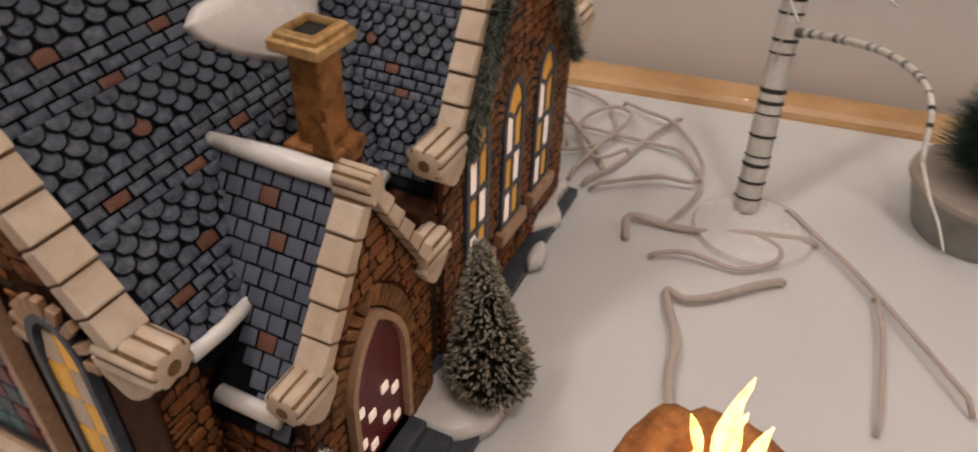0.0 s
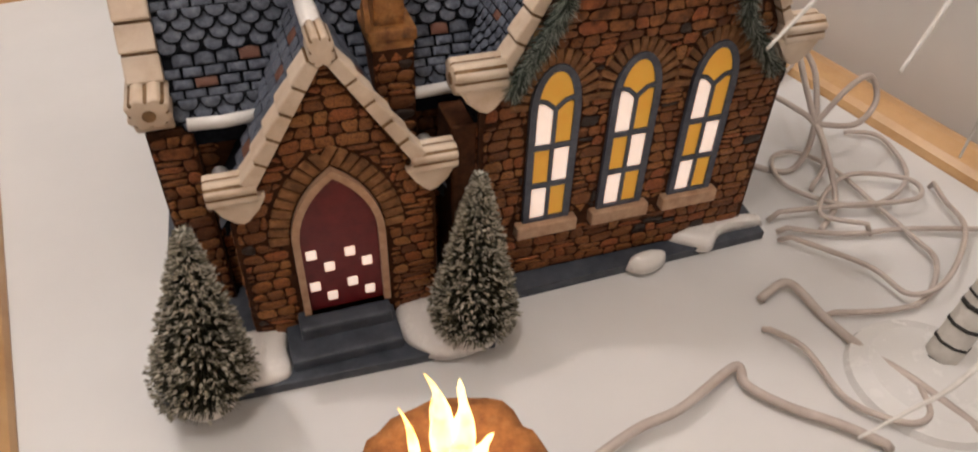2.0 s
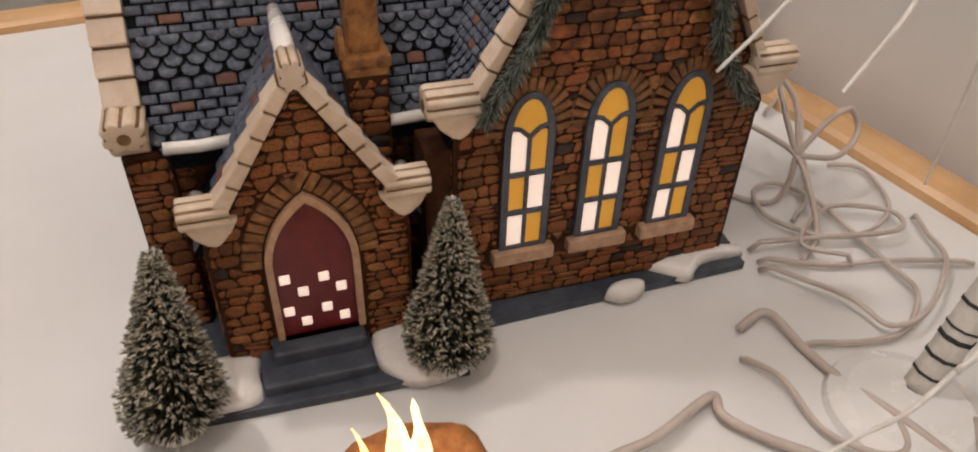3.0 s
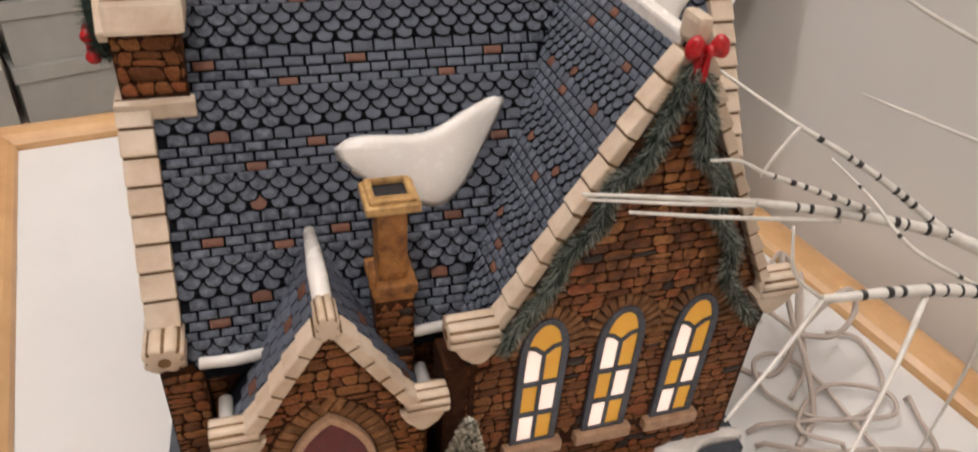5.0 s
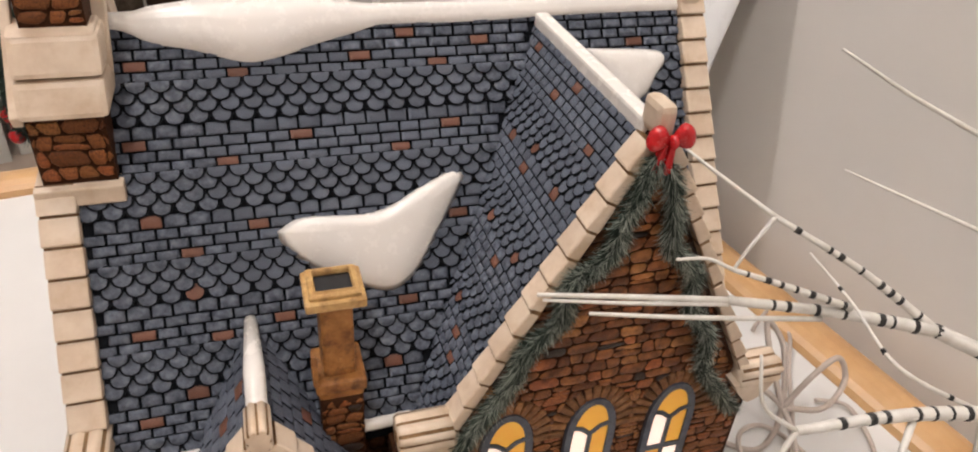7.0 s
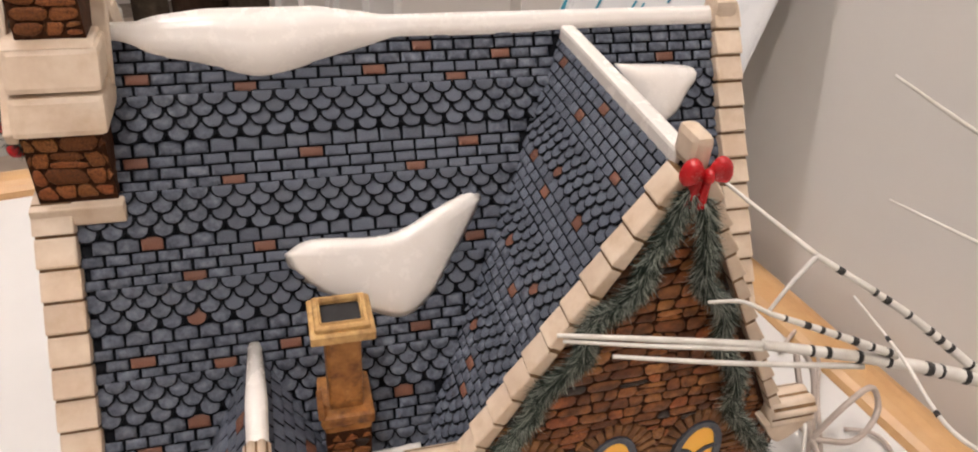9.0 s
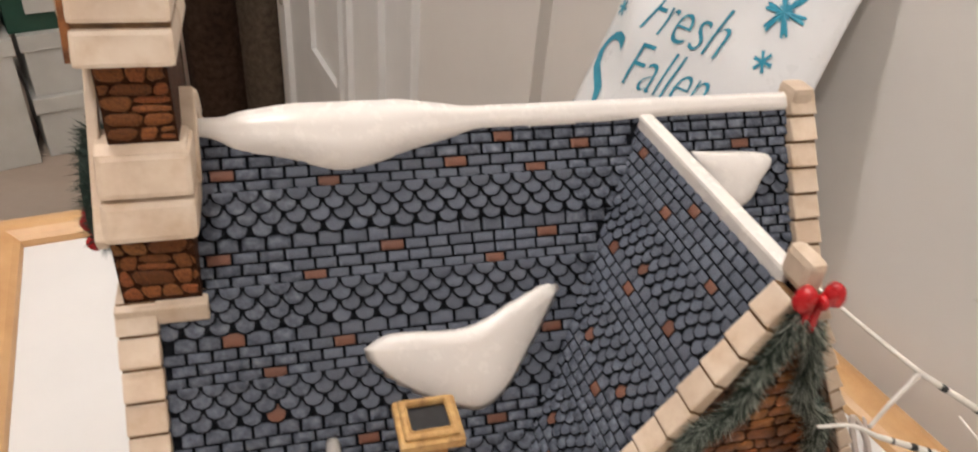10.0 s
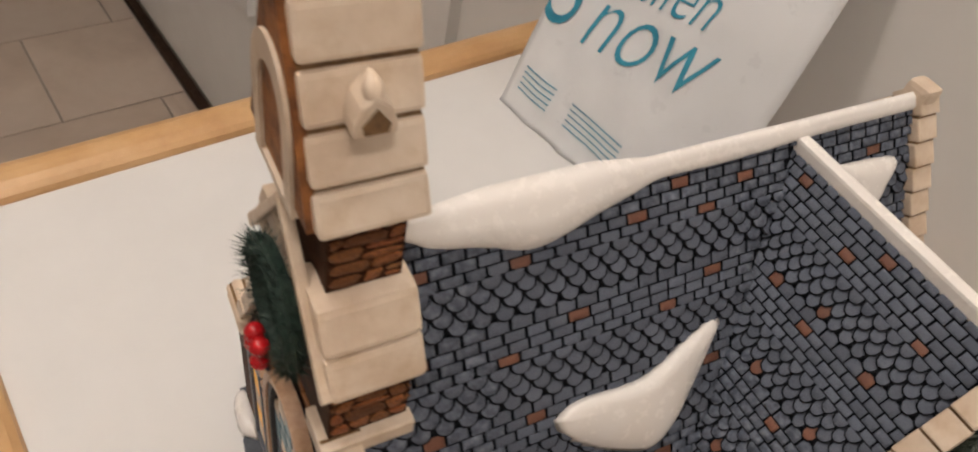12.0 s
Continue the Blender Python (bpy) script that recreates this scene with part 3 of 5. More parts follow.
ORANGE_TRANS = [(1.3, 1), (0.9, 3), (0.7, 1), (1.05, 9), (0.78, 8), (0.78, 10), (0.37, 4), (0.39, 9), (0.75, 16), (0.53, 18), (0.32, 16), (0.56, 24), (0.43, 26), (0.33, 28)]


def build_tiles(nave, trans, porch):
    rng = random.Random(4)
    near, far, laid = [], [], set()
    # nave front: bands of four rounded courses between four straight ones
    for k in range(40):
        y = 1.506 - 0.03 * k
        kind = "scale" if k and k % 8 in (5, 6, 7, 0) else "rect"
        off = 0.06 * (k % 2) + rng.uniform(-0.012, 0.012)
        x = -1.87 + off
        while x < 1.66:
            w = rng.uniform(0.108, 0.128) if kind == "rect" else 0.117
            xc = x + w / 2
            x += w
            valley = TX - (TZ - nave_z(y)) / TS
            hidden = valley < xc < 2 * TX - valley or abs(xc - PX) < (PZ - nave_z(y)) / PS - 0.03
            if hidden:
                continue
            spot = next(((ox, oy) for ox, oy in ORANGE_NAVE if -0.06 < xc - ox <= 0.066 and k == oy and (ox, oy) not in laid), None)
            orange = spot is not None
            laid.add(spot)
            m = on_slope("nave", (xc, y - 0.016, nave_z(y - 0.016) + 0.002), w * (0.89 if kind == "rect" else 0.985), 0.058 * (1.85 if kind == "scale" else 1.15 if k % 8 == 1 and k > 1 else 0.86), 0.03 if kind == "scale" else rng.uniform(0.018, 0.024), rng.uniform(-1.2, 1.2))
            me = TILE_MESHES["orange_scale" if kind == "scale" else "orange"][0] if orange else rng.choice(TILE_MESHES["scale_top" if k % 8 == 5 else kind])
            row = (me, m)
            (near if orange or (-1.2 < xc < 0.3 and 3 <= k < 25 and len(near) < 290) else far).append(row)
    for me, m in near:
        place_piece(me, "tile", m, nave)
    join_pieces("tile_field", far, M_SLATE_JOINED, M_JOINT, nave)
    near, far = [], []
    for k in range(36):
        xr = TX - 0.035 - 0.0272 * k
        z = TZ + TS * (xr - TX)
        back = (z - NC) / NS
        kind = "scale" if k and k % 8 in (5, 6, 7, 0) else "rect"
        y = 0.04 + 0.04 * (k % 2)
        while y < back - 0.02:
            w = rng.uniform(0.076, 0.09)
            yc = y + w / 2
            y += w
            spot = next(((oy, ok) for oy, ok in ORANGE_TRANS if abs(yc - oy) < 0.046 and k == ok and (oy, ok) not in laid), None)
            orange = spot is not None
            laid.add(spot)
            m = on_slope("trans", (xr - 0.0145, yc, z - TS * 0.0145 + 0.001), w * (0.89 if kind == "rect" else 0.985), 0.058 * (1.85 if kind == "scale" else 1.15 if k % 8 == 1 and k > 1 else 0.86), 0.028 if kind == "scale" else rng.uniform(0.016, 0.022), rng.uniform(-1.2, 1.2))
            me = TILE_MESHES["orange_scale" if kind == "scale" else "orange"][0] if orange else rng.choice(TILE_MESHES["scale_top" if k % 8 == 5 else kind])
            (near if orange or len(near) < 240 else far).append((me, m))
    for me, m in near:
        place_piece(me, "tile", m, trans)
    join_pieces("tile_field", far, M_SLATE_JOINED, M_JOINT, trans)
    rows = []
    for side in ("porch_l", "porch_r"):
        sgn = -1 if side == "porch_l" else 1
        for k in range(13):
            off = 0.025 + 0.047 * k
            z = PZ - PS * off
            back = (z - NC) / NS
            y = -0.05 + 0.045 * (k % 2)
            while y < back - 0.01:
                w = rng.uniform(0.085, 0.102)
                yc = y + w / 2
                y += w
                orange = (k, int(yc * 10)) in (((1, 3), (3, 2), (8, 1), (11, 0)) if sgn < 0 else ((4, 2), (9, 1)))
                m = on_slope(side, (PX + sgn * (off + 0.03), yc, z - PS * 0.03 + 0.001), w * 0.90, 0.080, rng.uniform(0.016, 0.022), rng.uniform(-2, 2))
                rows.append((TILE_MESHES["orange"][0] if orange else rng.choice(TILE_MESHES["rect"]), m))
    for me, m in rows:
        place_piece(me, "tile", m, porch)


def slope_stones(parent_name, ends, wide, thick, count, label):
    """A coping of cream blocks laid up a slope, with brown joints. ends: start, end; wide: unit axis and half width."""
    a, b = Vector(ends[0]), Vector(ends[1])
    way = (b - a).normalized()
    side = Vector(wide[0])
    up = side.cross(way)
    if up.z < 0:
        up = -up
    c = tagged(new(parent_name), label)
    c.parent = church
    n = (b - a).length / count
    m = Matrix((way, side, up)).transposed().to_4x4()
    rng = random.Random(int(1000 * a.length))
    for i in range(count):
        bm = bmesh.new()
        j = rng.uniform(-0.004, 0.004)
        box(bm, 0.006, n - 0.006, -wide[1] + j, wide[1] + j, -thick * 0.62, thick * 0.36, 0.012)
        for v in bm.verts:  # each stone laps over the one below it
            if v.co.z > 0:
                v.co.z += (0.020 + rng.uniform(-0.002, 0.002)) * (1 - v.co.x / n)
        bmesh.ops.transform(bm, matrix=Matrix.Translation(a + way * n * i) @ m, verts=bm.verts[:])
        part("coping_stone", bm, M_CREAM, c, smooth=False)
    bm = bmesh.new()
    box(bm, 0.0, (b - a).length, -wide[1] * 0.93, wide[1] * 0.93, -thick * 0.60, thick * 0.33)
    bmesh.ops.transform(bm, matrix=Matrix.Translation(a) @ m, verts=bm.verts[:])
    part("joint", bm, M_CREAM_GROOVE, c, "brown washed joints")
    return c


def lobed_roll(name, along, lo, hi, w, z, hw, hz, parent):
    """A block drawn out along an axis, with two rounded reeds on every side and brown washed grooves between them."""
    bm = bmesh.new()
    n, rings = 64, []
    for u, g in ((0.0, 1.0), (0.93, 1.0), (0.985, 0.95), (1.0, 0.86)):
        ring = []
        for k in range(n):
            t = 2 * math.pi * k / n
            c, q = math.cos(t), math.sin(t)
            r = g * (1 - 0.075 * math.cos(8 * t)) / (c ** 4 + q ** 4) ** 0.25
            a = lo + (hi - lo) * u
            ring.append(bm.verts.new((a, w + hw * r * c, z + hz * r * q) if along == "x" else (w + hw * r * c, a, z + hz * r * q)))
        rings.append(ring)
    for ra, rb in zip(rings, rings[1:]):
        for k in range(n):
            f = bm.faces.new((ra[k], ra[(k + 1) % n], rb[(k + 1) % n], rb[k]))
            f.material_index = 1 if math.cos(8 * 2 * math.pi * (k + 0.5) / n) > 0.7 else 0
    bm.faces.new(rings[0])
    bm.faces.new(rings[-1])
    ob = part(name, bm, M_CREAM, parent, smooth=True)
    ob.data.materials.append(M_CREAM_GROOVE)
    return ob


def kneeler(x0, x1, y0, y1, z0, z1, out):
    """A moulded cream bracket at the foot of a coping: a reeded roll with a brown disc for a dark recess at its end
    over a rounded corbel. out: the low end.
    """
    k = new("kneeler_block")
    k.parent = church
    h = z1 - z0
    along = out[-1]
    lo, hi = (x0, x1) if along == "x" else (y0, y1)
    wa, wb = (y0, y1) if along == "x" else (x0, x1)
    if out[0] == "-":
        lo, hi = hi, lo
    at = lambda u, v: (lo + (hi - lo) * u, z0 + h * v)
    cross = "y" if along == "x" else "x"
    bm = bmesh.new()
    prism(bm, [at(-0.28, 0.62), at(-0.06, 0.32), at(0.16, 0.07), at(0.30, 0.0), at(0.48, 0.06), at(0.74, 0.27), at(0.90, 0.54), at(0.5, 0.66)], cross, wa + 0.006, wb - 0.006, 0.016)
    part("kneeler_body", bm, M_CREAM, k)
    wm, hw = 0.5 * (wa + wb), 0.5 * (wb - wa)
    lobed_roll("reeded_roll", along, lo - 0.1 * (hi - lo), hi, wm, z0 + 0.73 * h, hw, 0.29 * h, k)
    # The dark of the recess is a brown disc standing on the end.
    bm = bmesh.new()
    ring = [(wm + 0.34 * hw * math.cos(t), z0 + 0.70 * h + 0.12 * h * math.sin(t)) for t in [2 * math.pi * q / 10 for q in range(10)]]
    prism(bm, ring, along, hi - 0.02 * (hi - lo), hi + 0.014 * (hi - lo))
    part("hollow", bm, M_CREAM_GROOVE, k, "brown washed disc in place of a dark recess")


def build_copings():
    lift = 0.05
    slope_stones("coping", [(-1.935, 0.36, nave_z(0.36) + lift), (-1.935, 1.10, nave_z(1.10) + lift)], ((1, 0, 0), 0.092), 0.09, 9, "cream ceramic gable coping")
    slope_stones("coping", [(-1.935, 2 * RIDGE_Y - 0.36, nave_z(0.36) + lift), (-1.935, 2 * RIDGE_Y - 1.10, nave_z(1.10) + lift)], ((1, 0, 0), 0.092), 0.09, 9, "cream ceramic gable coping")
    slope_stones("coping", [(1.74, 0.36, nave_z(0.36) + lift), (1.74, RIDGE_Y, RIDGE_Z + lift)], ((1, 0, 0), 0.085), 0.09, 15, "cream ceramic gable coping")
    slope_stones("coping", [(1.74, 2 * RIDGE_Y - 0.36, nave_z(0.36) + lift), (1.74, RIDGE_Y, RIDGE_Z + lift)], ((1, 0, 0), 0.085), 0.09, 15, "cream ceramic gable coping")
    tz = lambda x: TZ - TS * abs(x - TX) + 0.06
    slope_stones("coping", [(-0.22, 0.0, tz(-0.22)), (0.70, 0.0, tz(0.70))], ((0, 1, 0), 0.07), 0.06, 12, "cream ceramic gable coping")
    slope_stones("coping", [(2 * TX + 0.22, 0.0, tz(-0.22)), (2 * TX - 0.70, 0.0, tz(0.70))], ((0, 1, 0), 0.07), 0.06, 12, "cream ceramic gable coping")
    pz = lambda x: PZ - PS * abs(x - PX) + 0.05
    slope_stones("coping", [(-1.62, -0.09, pz(-1.62)), (PX - 0.05, -0.09, pz(PX - 0.05))], ((0, 1, 0), 0.075), 0.07, 6, "cream ceramic porch coping")
    slope_stones("coping", [(2 * PX + 1.62, -0.09, pz(-1.62)), (PX + 0.05, -0.09, pz(PX - 0.05))], ((0, 1, 0), 0.075), 0.07, 6, "cream ceramic porch coping")
    kneeler(-1.75, -1.52, -0.175, 0.0, 1.03, 1.285, "-x")
    kneeler(-0.66, -0.43, -0.175, 0.0, 1.03, 1.285, "x")
    kneeler(-0.43, -0.17, -0.115, 0.085, 1.43, 1.71, "-x")
    kneeler(1.61, 1.86, -0.115, 0.085, 1.43, 1.71, "x")
    kneeler(-2.04, -1.835, 0.22, 0.50, 1.32, 1.60, "-y")
    kneeler(-2.04, -1.835, 2.58, 2.86, 1.32, 1.60, "y")
    kneeler(1.64, 1.86, 2.72, 2.98, 1.32, 1.60, "y")
    # capstones
    for name, b in (("gable_capstone", (TX - 0.045, TX + 0.04, -0.075, 0.10, 3.27, 3.43)), ("end_capstone", (1.655, 1.80, 1.46, 1.62, 3.28, 3.43))):
        bm = bmesh.new()
        box(bm, *b, 0.036)
        part(name, bm, M_CREAM, church, "cream ceramic capstone")
    lobed_roll("porch_capstone", "y", 0.0, -0.185, PX, 1.955, 0.058, 0.075, church)
    # snow-white ridges and eaves
    bm = bmesh.new()
    box(bm, TX - 0.042, TX + 0.042, 0.06, 1.50, TZ - 0.07, TZ + 0.022, 0.02)
    part("transept_ridge", bm, M_SNOW, church, "white glazed ridge")
    bm = bmesh.new()
    tube(bm, [(PX, -0.1, PZ + 0.02), (PX, 0.3, PZ + 0.02), (PX, 0.70, PZ + 0.01)], [0.05, 0.055, 0.035], 10)
    part("porch_ridge", bm, M_SNOW, church, "white glazed ridge", smooth=True)
    for a, b in ((-1.78, -1.42), (-0.74, -0.28)):
        bm = bmesh.new()
        tube(bm, [(a, 0.325, 1.375), (0.5 * (a + b), 0.315, 1.37), (b, 0.325, 1.375)], 0.036, 10)
        part("eaves_snow", bm, M_SNOW, church, "white glazed eaves", smooth=True)
    for x in (-1.68, 2 * PX + 1.68):
        bm = bmesh.new()
        tube(bm, [(x, 0.0, 1.03), (x, 0.34, 1.03)], 0.045, 10)
        part("eaves_snow", bm, M_SNOW, church, "white glazed eaves", smooth=True)


def build_snow():
    def on_nave(a, b, h):
        n = Vector((0, -NS, 1)).normalized()
        return Vector((a, b, nave_z(b))) + n * h
    bm = bmesh.new()
    blob(bm, [(-0.90, 0.935), (-0.86, 0.885), (-0.71, 0.815), (-0.46, 0.748), (-0.295, 0.728), (-0.15, 0.775), (-0.03, 0.862), (0.15, 1.01), (0.175, 1.045), (0.11, 1.06), (-0.07, 1.025), (-0.356, 0.962), (-0.75, 0.968)], on_nave, 0.08, foot=0.018)
    part("snow_patch", bm, M_SNOW, church, "smooth white glazed snow drift", smooth=True)
    bm = bmesh.new()
    blob(bm, [(1.02, 1.40), (1.53, 1.375), (1.46, 1.29), (1.37, 1.234), (1.2, 1.22)], on_nave, 0.065, foot=0.018)
    part("snow_patch", bm, M_SNOW, church, "smooth white glazed snow drift", smooth=True)
    # the long drift that hangs over the ridge
    low = [(-1.62, 1.51), (-1.53, 1.50), (-1.40, 1.466), (-1.2, 1.443), (-0.96, 1.405), (-0.77, 1.415), (-0.577, 1.445), (-0.377, 1.47), (-0.2, 1.492), (0.15, 1.490), (0.47, 1.492), (0.7, 1.497), (1.1, 1.50), (1.68, 1.50)]
    fine = smooth_path([(*p, 0) for p in low], 4)
    bm = bmesh.new()
    rings = []
    for q in fine:
        s = (RIDGE_Y - q.y)
        fat = min(1.0, 0.35 + s * 5)
        ring = []
        for i in range(11):
            t = i / 10
            y = q.y + (2 * s) * t
            zr = nave_z(y) if y < RIDGE_Y else nave_z(2 * RIDGE_Y - y)
            h = 0.08 * fat * math.sin(math.pi * min(max(t, 0.0), 1.0)) ** 0.5 - 0.012 - 0.03 * math.exp(-((t - 0.5) / 0.12) ** 2)
            h = 0.02 if i in (0, 10) else max(h, 0.040 + 0.050 * min(1.0, max(0.0, (s - 0.055) * 22)))
            if i in (1, 9):
                y = q.y + 2 * s * (0.03 if i == 1 else 0.97)
                zr = nave_z(y) if y < RIDGE_Y else nave_z(2 * RIDGE_Y - y)
            ring.append(bm.verts.new((q.x, y + (-0.5 if t < 0.5 else 0.5) * h * 0.9 * (1 - abs(1 - 2 * abs(t - 0.5)) * 0.4), zr + h)))
        rings.append(ring)
    for s, t in zip(rings, rings[1:]):
        for i in range(10):
            bm.faces.new((s[i], s[i + 1], t[i + 1], t[i]))
    part("ridge_snow", bm, M_SNOW, church, "white glazed snow drift along the ridge", smooth=True)


def build_chimney():
    c = new("chimney")
    c.parent = church
    tagged(c, "ochre ceramic chimney with a moulded cap")
    x0, x1, y0, y1 = -0.775, -0.555, 0.30, 0.50
    bm = bmesh.new()
    box(bm, x0 - 0.005, x1 + 0.005, 0.26, 0.54, 0.06, 1.70, 0.015)
    part("base_block", bm, M_MORTAR, c)
    for zc, g in ((1.71, 0.01), (1.77, 0.025)):
        bm = bmesh.new()
        box(bm, x0 - g, x1 + g, 0.27 - g, 0.53 + g, zc - 0.04, zc + 0.035, 0.022)
        part("collar", bm, M_CHIMNEY, c)
    bm = bmesh.new()
    prism(bm, [(0.25, 1.80), (0.25, 1.90), (0.29, 1.98), (0.36, 1.90), (0.36, 1.80)], "x", x0 - 0.035, x0 - 0.005, 0.008)
    part("collar_fin", bm, M_CHIMNEY, c)
    bm = bmesh.new()
    box(bm, x0 + 0.025, x1 - 0.025, y0 + 0.01, y1 - 0.01, 1.76, 2.30, 0.02)
    part("shaft", bm, M_CHIMNEY, c)
    for a, z0, z1 in ((0.04, 2.285, 2.345), (0.018, 2.34, 2.375), (-0.005, 2.37, 2.385)):
        outer = [(x0 - a, y0 - a), (x1 + a, y0 - a), (x1 + a, y1 + a), (x0 - a, y1 + a)]
        inner = [(x0 + 0.018, y0 + 0.018), (x1 - 0.018, y0 + 0.018), (x1 - 0.018, y1 - 0.018), (x0 + 0.018, y1 - 0.018)]
        bm = shell(outer, inner, "z", z0, z1)
        bmesh.ops.bevel(bm, geom=bm.edges[:], offset=0.008, segments=1, affect="EDGES")
        part("cap_moulding", bm, M_CHIMCAP, c, "golden ochre cap moulding")
    # A black block fills the opening almost up to the cap.
    bm = bmesh.new()
    box(bm, x0 + 0.014, x1 - 0.014, y0 + 0.014, y1 - 0.014, 2.29, 2.345)
    part("flue", bm, M_BLACK, c, "black block filling the flue opening")


WINDOWS = [0.192, 0.705, 1.225]


def window_outline(cx, grow=0.0):
    return arch(cx, 0.52 - grow, 1.30, 0.135 + grow, 1.60 + grow)


def build_windows():
    for cx in WINDOWS:
        w = new("window")
        w.parent = church
        tagged(w, "leaded lancet window with amber and glowing panes")
        part("window_frame", shell(window_outline(cx, 0.022), window_outline(cx, -0.022), "y", -0.028, 0.02), M_LEAD, w)
        # three tiers of paired panes and a head pane
        z = [0.53, 0.80, 1.08, 1.36]
        pat = {(0, 0): M_LIT, (1, 0): M_AMBER, (0, 1): M_AMBER, (1, 1): M_LIT, (0, 2): M_LIT, (1, 2): M_AMBER}
        for (i, j), m in pat.items():
            a = cx - 0.113 + 0.122 * i
            b = a + 0.104
            z0, z1 = z[j] + 0.018, z[j + 1] - 0.018
            bm = bmesh.new()
            if j < 2:
                pts = [(a, z0), (b, z0), (b, z1), (a, z1)]
            elif i == 0:
                pts = [(a, z0), (b, z0), (b, z1 - 0.03), (a + 0.06, z1 + 0.03), (a, z1 + 0.02)]
            else:
                pts = [(a, z0), (b, z0), (b, z1 + 0.02), (b - 0.06, z1 + 0.03), (a, z1 - 0.03)]
            prism(bm, pts, "y", -0.014, 0.0)
            part("pane", bm, m, w)
        head = [(cx - 0.112, 1.395), (cx, 1.335)] + [(cx + 0.112, 1.395)] + [(cx + 0.112 * math.cos(math.pi * k / 8), 1.41 + 0.165 * math.sin(math.pi * k / 8) ** 0.85) for k in range(1, 8)]
        bm = bmesh.new()
        prism(bm, head, "y", -0.014, 0.0)
        part("pane", bm, M_AMBER, w)
        bars = [(cx - 0.013, cx + 0.013, -0.026, 0.0, 0.54, 1.345), (cx - 0.14, cx + 0.14, -0.024, 0.0, 0.515, 0.54)]
        bars += [(cx - 0.135, cx + 0.135, -0.0255, 0.0, zz - 0.019, zz + 0.019) for zz in z[1:3]]
        for bar in bars:
            bm = bmesh.new()
            box(bm, *bar)
            part("lead_bar", bm, M_LEAD, w)
        for s in (-1, 1):
            bm = bmesh.new()
            tube(bm, [(cx, -0.014, 1.33), (cx + s * 0.06, -0.014, 1.385), (cx + s * 0.128, -0.014, 1.405)], 0.017, 6)
            part("lead_bar", bm, M_LEAD, w)
        bm = bmesh.new()
        box(bm, cx - 0.205, cx + 0.205, -0.07, 0.02, 0.42, 0.52, 0.015)
        part("window_sill", bm, M_ARCH, w, "peach stone sill")
        for k in range(15):
            t = math.pi * (0.02 + 0.96 * k / 14)
            bm = bmesh.new()
            m = Matrix.Translation((cx + 0.215 * math.cos(t), 0, 1.345 + 0.30 * math.sin(t) ** 0.95)) @ Matrix.Rotation(-(t - math.pi / 2), 4, "Y")
            box(bm, -0.021, 0.021, -0.016, 0.01, -0.05, 0.062, 0.009, m)
            part("arch_stone", bm, M_VOUSSOIR, w)


def build_porch_door():
    d = new("door")
    d.parent = church
    tagged(d, "oxblood pointed door with small glowing panes")
    cx, z0 = -1.115, 0.25
    def outline(g):
        """A pointed arch, struck from two centres."""
        h, rise = 0.225 + g, 0.43 + 1.25 * g
        r = (h * h + rise * rise) / (2 * h)
        end = math.asin(rise / r)
        rim = [(h - r + r * math.cos(end * k / 8), 0.79 + r * math.sin(end * k / 8)) for k in range(9)]
        return [(cx - h, z0)] + [(cx - x, z) for x, z in rim] + [(cx + x, z) for x, z in rim[-2::-1]] + [(cx + h, z0)]
    bm = bmesh.new()
    prism(bm, outline(0.0), "y", -0.112, -0.09)
    part("door_leaf", bm, M_DOOR, d)
    part("door_surround", shell(outline(0.035), outline(-0.005), "y", -0.15, -0.09), M_ARCH, d, "peach moulded surround")
    for x, z in ((-1.284, 0.685), (-1.191, 0.576), (-1.066, 0.664), (-0.973, 0.568), (-1.288, 0.439), (-1.196, 0.342), (-1.069, 0.425), (-0.972, 0.336)):
        bm = bmesh.new()
        box(bm, x - 0.030, x + 0.030, -0.122, -0.105, z - 0.032, z + 0.032, 0.008)
        part("pane", bm, M_LIT, d, "small glowing pane")
    rim = [Vector((x, 0, z)) for x, z in outline(0.10)[1:-1]]
    far = [0.0]
    for p, q in zip(rim, rim[1:]):
        far.append(far[-1] + (q - p).length)
    count = 21
    for k in range(count):
        want = far[-1] * (k + 0.5) / count
        i = max(q for q in range(len(rim) - 1) if far[q] <= want)
        way = (rim[i + 1] - rim[i]).normalized()
        p = rim[i] + way * (want - far[i])
        bm = bmesh.new()
        m = Matrix.Translation(p) @ Matrix.Rotation(-math.atan2(way.z, way.x), 4, "Y")
        box(bm, -0.026, 0.026, -0.117, -0.09, -0.055, 0.055, 0.01, m)
        part("arch_stone", bm, M_VOUSSOIR, d)


